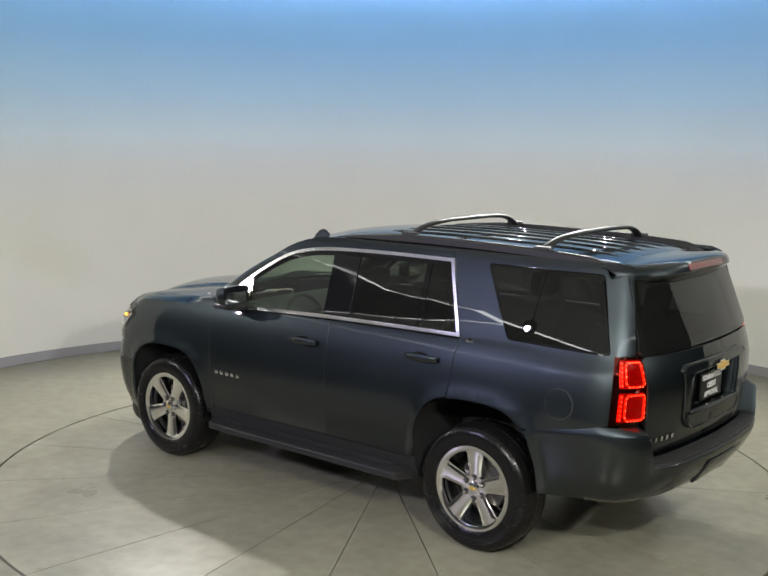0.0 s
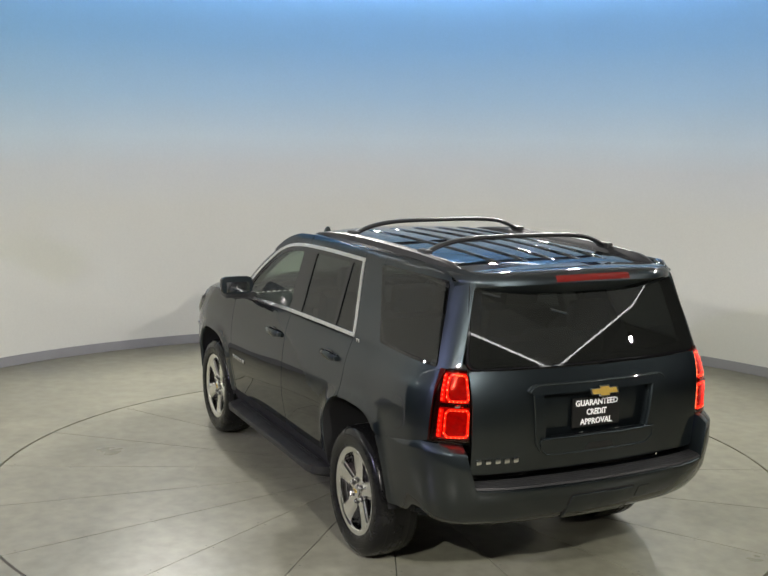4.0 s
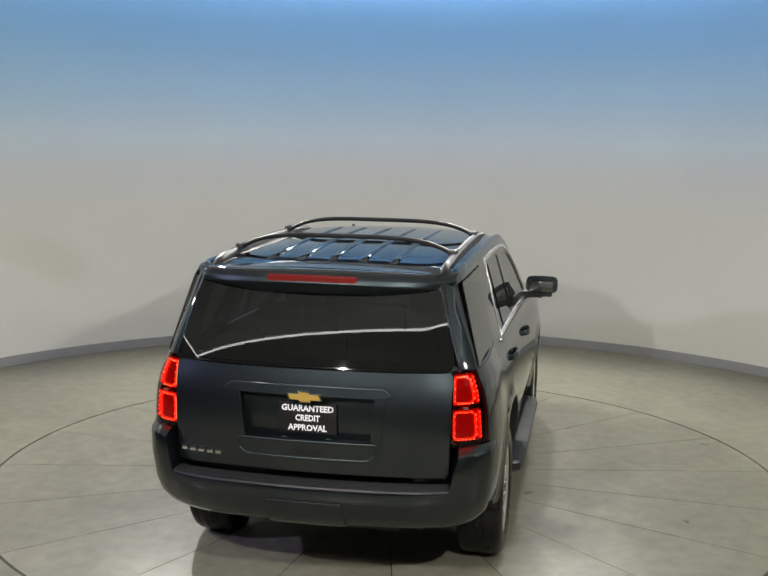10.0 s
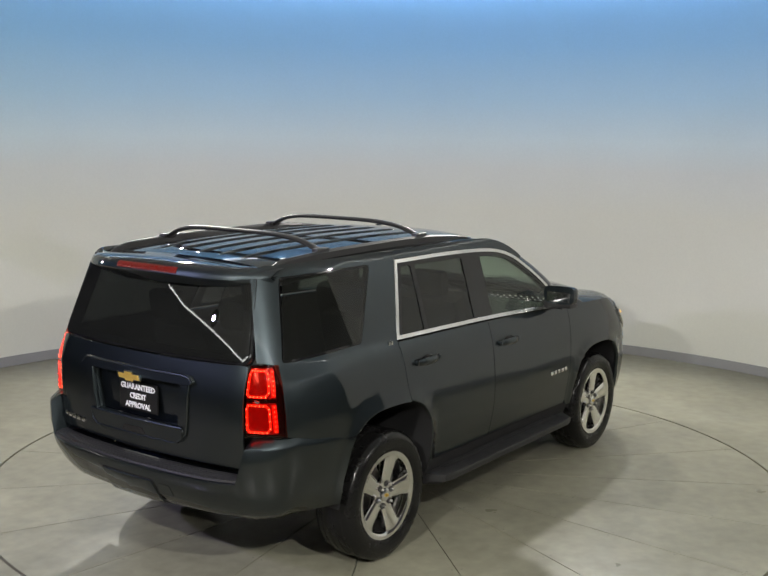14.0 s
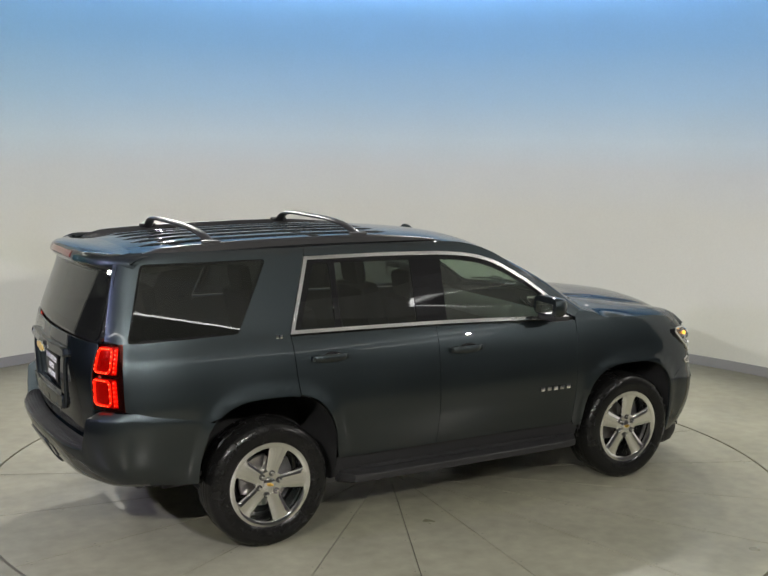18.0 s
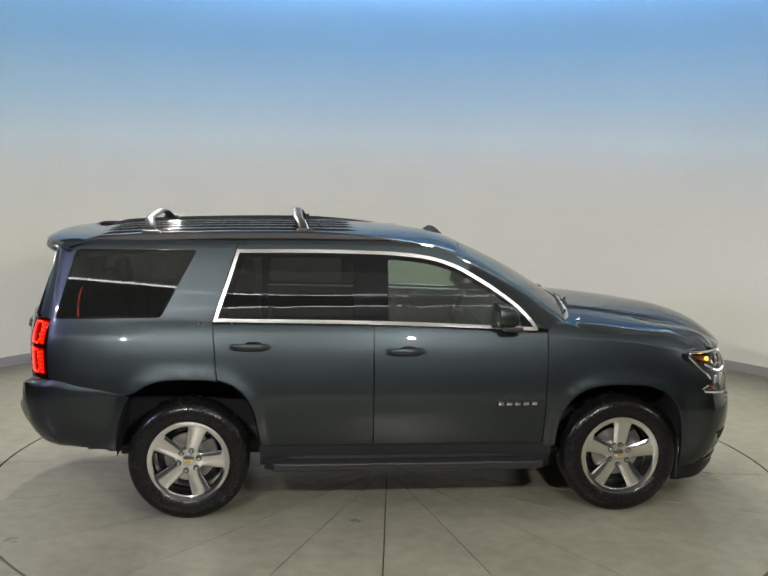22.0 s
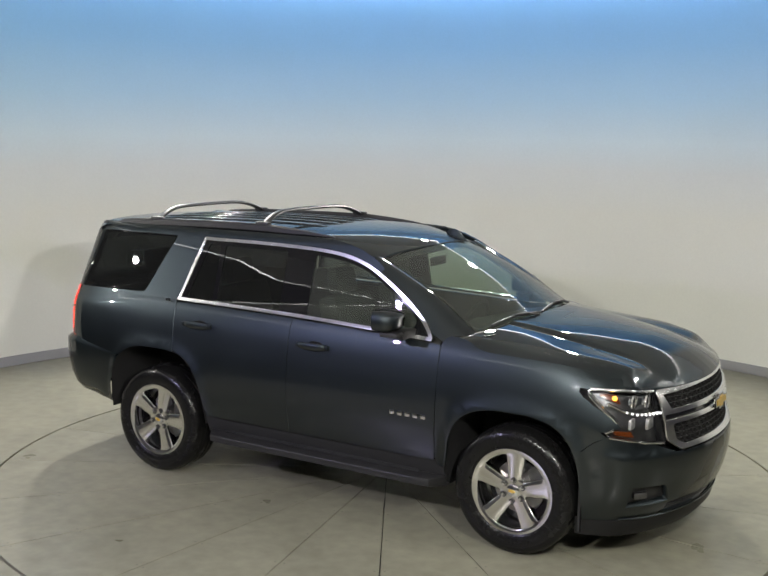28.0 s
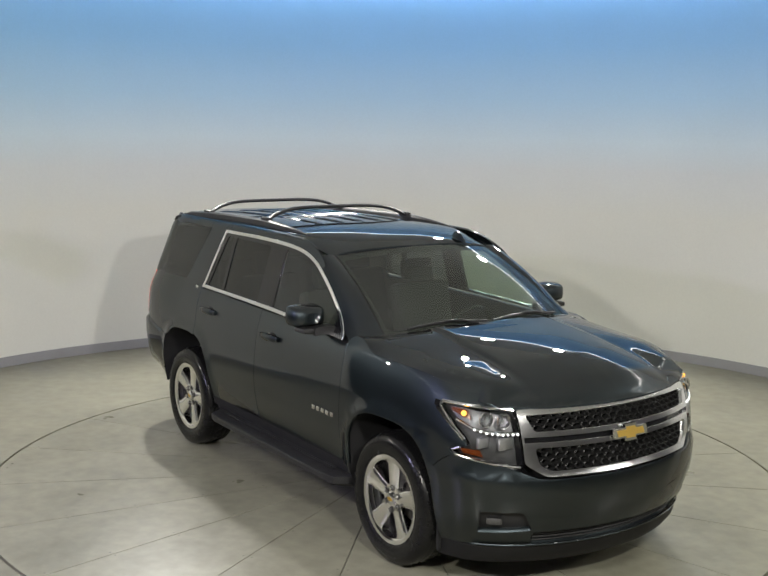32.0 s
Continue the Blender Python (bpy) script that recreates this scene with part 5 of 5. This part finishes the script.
# ---------- roof rack, antenna, wipers ----------
for sg in (-1, 1):
    rows = []
    for x in np.linspace(-2.22, -.06, 30):
        k = min(1, (x + 2.22) / .12, (-.06 - x) / .55)
        k = max(k, 0) ** .8
        z = roof_top(x, sg * .655)[2]
        h = .038 * k + .002
        w = .3 + .7 * min(1, k * 1.2)
        rows.append([(x, sg * (.657 + d * w), z + e) for d, e in ((.028, -.01), (.025, h * .7), (.011, h), (-.009, h), (-.025, h * .6), (-.029, -.008))])
    part("roof_rail", loft(rows, False, True, True), M_RAIL, car, "black roof rail")
for x0 in (-.72, -1.75):
    pts = []
    zr = roof_top(x0, .655)[2]
    for i in range(33):
        u = -1 + 2 * i / 32
        y = .655 * u
        q = abs(u)
        z = zr + .022 + .098 * (1 - q ** 4.6)
        pts.append((x0 - .02 + .045 * (max(0, q - .6) / .4), y, z))
    rows = []
    for p in pts:
        rows.append([(p[0] + .034 * math.cos(a), p[1], p[2] + .014 * math.sin(a)) for a in np.linspace(0, 2 * math.pi, 13)[:-1]])
    cb = part("cross_bar", loft(rows, False, True, True), M_RAIL, car, "black arched roof cross bar")
    for sg in (-1, 1):
        bm = bmesh.new()
        box(bm, (x0 + .02, sg * .648, zr + .040), (.12, .050, .034), bevel=.014)
        part("bar_foot", bm, M_PLAST, cb)
# pressed ribs along the roof between the rails
for y in (-.36, -.18, .0, .18, .36):
    rows = []
    for x in np.linspace(-2.10, -.33, 24):
        k = min(1, (x + 2.10) / .05, (-.33 - x) / .05)
        z = roof_top(x, y)[2]
        rows.append([(x, y + d, z + h * max(k, .02)) for d, h in ((-.024, -.001), (-.019, .006), (-.012, .0085), (.012, .0085), (.019, .006), (.024, -.001))])
    part("roof_rib", loft(rows), M_PAINT, car)
bm = bmesh.new()
rows = []
for i in range(9):
    t = i / 8
    x, w, h = .33 + (.19 - .38 * t) * .50, .022 * math.sin(math.pi * (.12 + .80 * t)), .002 + .080 * math.sin(math.pi * min(1, t * 1.05)) ** .8 * (.35 + .65 * t)
    z = roof_top(x, .42)[2] - .004
    rows.append([(x, .42 - w, z), (x, .42 - w * .8, z + h * .45), (x, .42 - w * .25, z + h), (x, .42 + w * .25, z + h), (x, .42 + w * .8, z + h * .45), (x, .42 + w, z)])
part("antenna", loft(rows, False, True, True), M_PAINT, car, "shark-fin roof antenna")


def wiper(u0, u1, name="wiper"):
    a = [Vector(screen(u0 + (u1 - u0) * t, .04 + .03 * math.sin(math.pi * t))) + Vector((.008, 0, .010)) for t in np.linspace(0, 1, 12)]
    w = part(name, tube(a, .009, 6), M_PLAST, car, "black windscreen wiper")
    part("wiper_arm", tube([a[2] + Vector((.06, 0, -.005)), a[4] + Vector((.035, 0, .012)), a[6] + Vector((.006, 0, .010))], .008, 6), M_PLAST, w)


wiper(.86, .02)
wiper(-.04, -.80)
rows = []
for u in np.linspace(-1.03, 1.03, 25):
    b = Vector(screen(u, 0.015))
    rows.append([b + Vector((-.01, 0, .004)), b + Vector((.03, 0, -.008)), b + Vector((.10, 0, -.004)), b + Vector((.10, 0, -.05))])
part("cowl", loft(rows), M_PLAST, car, "black plastic cowl under the windscreen")

# ---------- inside ----------
bm = bmesh.new()
box(bm, (.0, 0, .52), (1.86, 1.66, .10), bevel=.02)
box(bm, (-1.55, 0, .53), (1.30, .84, .10), bevel=.02)
part("cabin_floor", bm, M_CLOTH, car)
rows = []
for y in np.linspace(-.80, .80, 13):
    b = .02 * math.cos(y * 4)
    rows.append([(1.06, y, 1.24), (.92, y, 1.275 + b * .3), (.74, y, 1.255 + b), (.62, y, 1.19), (.60, y, 1.05), (.68, y, .80), (1.02, y, .78)])
part("dashboard", loft(rows, False, True, True), M_DASH, car, "dark dashboard")
ring = [(.52 + .06 * math.sin(a), .38 + .185 * math.cos(a), 1.16 + .175 * math.sin(a)) for a in np.linspace(0, 2 * math.pi, 29)[:-1]]
sw = part("steering_wheel", tube(ring, .016, 8, True), M_CLOTH, car, "dark steering wheel")
bm = bmesh.new()
box(bm, (.54, .38, 1.15), (.05, .15, .10), bevel=.02)
box(bm, (.54, .38, 1.16), (.025, .36, .03), bevel=.008)
part("wheel_hub", bm, M_CLOTH, sw)


def seat(x, y, w, bench=False):
    s = new("seat")
    s.parent = car
    tagged(s, "dark leather seat")
    bm = bmesh.new()
    box(bm, (x + .05, y, .78), (.52, w, .20), bevel=.06)
    part("cushion", bm, M_CLOTH, s)
    bm = bmesh.new()
    box(bm, (x - .24, y, 1.12), (.17, w * .96, .64), Matrix.Rotation(radians(-14), 3, "Y"), .06)
    part("backrest", bm, M_CLOTH, s)
    for d in ((-.30, .30) if bench else (0,)):
        bm = bmesh.new()
        box(bm, (x - .335, y + d, 1.52), (.10, .27, .19), Matrix.Rotation(radians(-10), 3, "Y"), .045)
        part("headrest", bm, M_CLOTH, s)
        part("headrest_post", tube([(x - .315, y + d, 1.36), (x - .325, y + d, 1.47)], .008), M_STEEL, s)


for x, y in ((.16, .40), (.16, -.40), (-.78, .42), (-.78, -.42)):
    seat(x, y, .52)
seat(-1.72, 0, .86, True)
bm = bmesh.new()
rows = [[(x, y, roof_top(x, y)[2] - .035 - .05 * (abs(y) / .68) ** 4) for y in np.linspace(-.69, .69, 15)] for x in np.linspace(-2.15, .28, 12)]
part("headliner", loft(rows), mat("headliner_grey", (.30, .30, .29), .9), car, "grey cloth headliner")
bm = bmesh.new()
box(bm, (.40, .0, 1.665), (.02, .22, .065), bevel=.01)
part("inside_mirror", bm, M_GLOSSB, car)
for sg in (-1, 1):
    rows = [[(x, sg * (side_y(x, z) - .075), z) for z in (.55, .8, 1.0, 1.15, 1.28)] for x in np.linspace(-.94, .9, 10)]
    part("door_lining", loft(rows), M_CLOTH, car)
    rows = [[(x, sg * (side_y(x, z) - .075), z) for z in (1.0, 1.1, 1.2, 1.30)] for x in np.linspace(-2.3, -.95, 10)]
    part("cargo_lining", loft(rows), M_CLOTH, car)
    rows = [[(-2.22, sg * (side_y(-2.22, z) - .05), z), (-2.36, sg * (side_y(-2.36, z) - .06), z), (-2.43 + rear_dx(z), sg * .79, z), (-2.44 + rear_dx(z), sg * .66, z)] for z in (.95, 1.1, 1.25, 1.37)]
    part("pillar_lining", loft(rows), M_CLOTH, car)

# ---------- underneath ----------
bm = bmesh.new()
box(bm, (.0, 0, .40), (4.2, .84, .20), bevel=.03)
part("underbody", bm, M_PLAST, car, "black underbody")
for sg in (-1, 1):
    bm = bmesh.new()
    box(bm, (0, sg * .385, .36), (4.0, .09, .15), bevel=.02)
    part("frame_rail", bm, M_PLAST, car)
part("exhaust_pipe", tube([(-1.0, -.35, .34), (-1.9, -.40, .36), (-2.05, -.50, .39), (-2.2, -.56, .40)], .032, 10), M_ALLOYD, car, "dull steel exhaust tail pipe")
part("rear_axle", tube([(-1.473, y, .36) for y in (-.6, -.15, 0, .15, .6)], .06, 10), M_PLAST, car)


# ---------- what moves ----------
def motions():
    times = [0, 1, 2, 3, 4, 5, 6] + list(range(8, 33, 2))
    walk(table, [(float(t), pose(0, 0, 0, 0, 0, turn(t))) for t in times])
    rows = []
    for t in times:
        m = pose(0, 0, 0, 0, 0, turn(t))
        rows.append((float(t), m @ Matrix.Translation(CAR_OFF)))
    walk(car, rows)


motions()
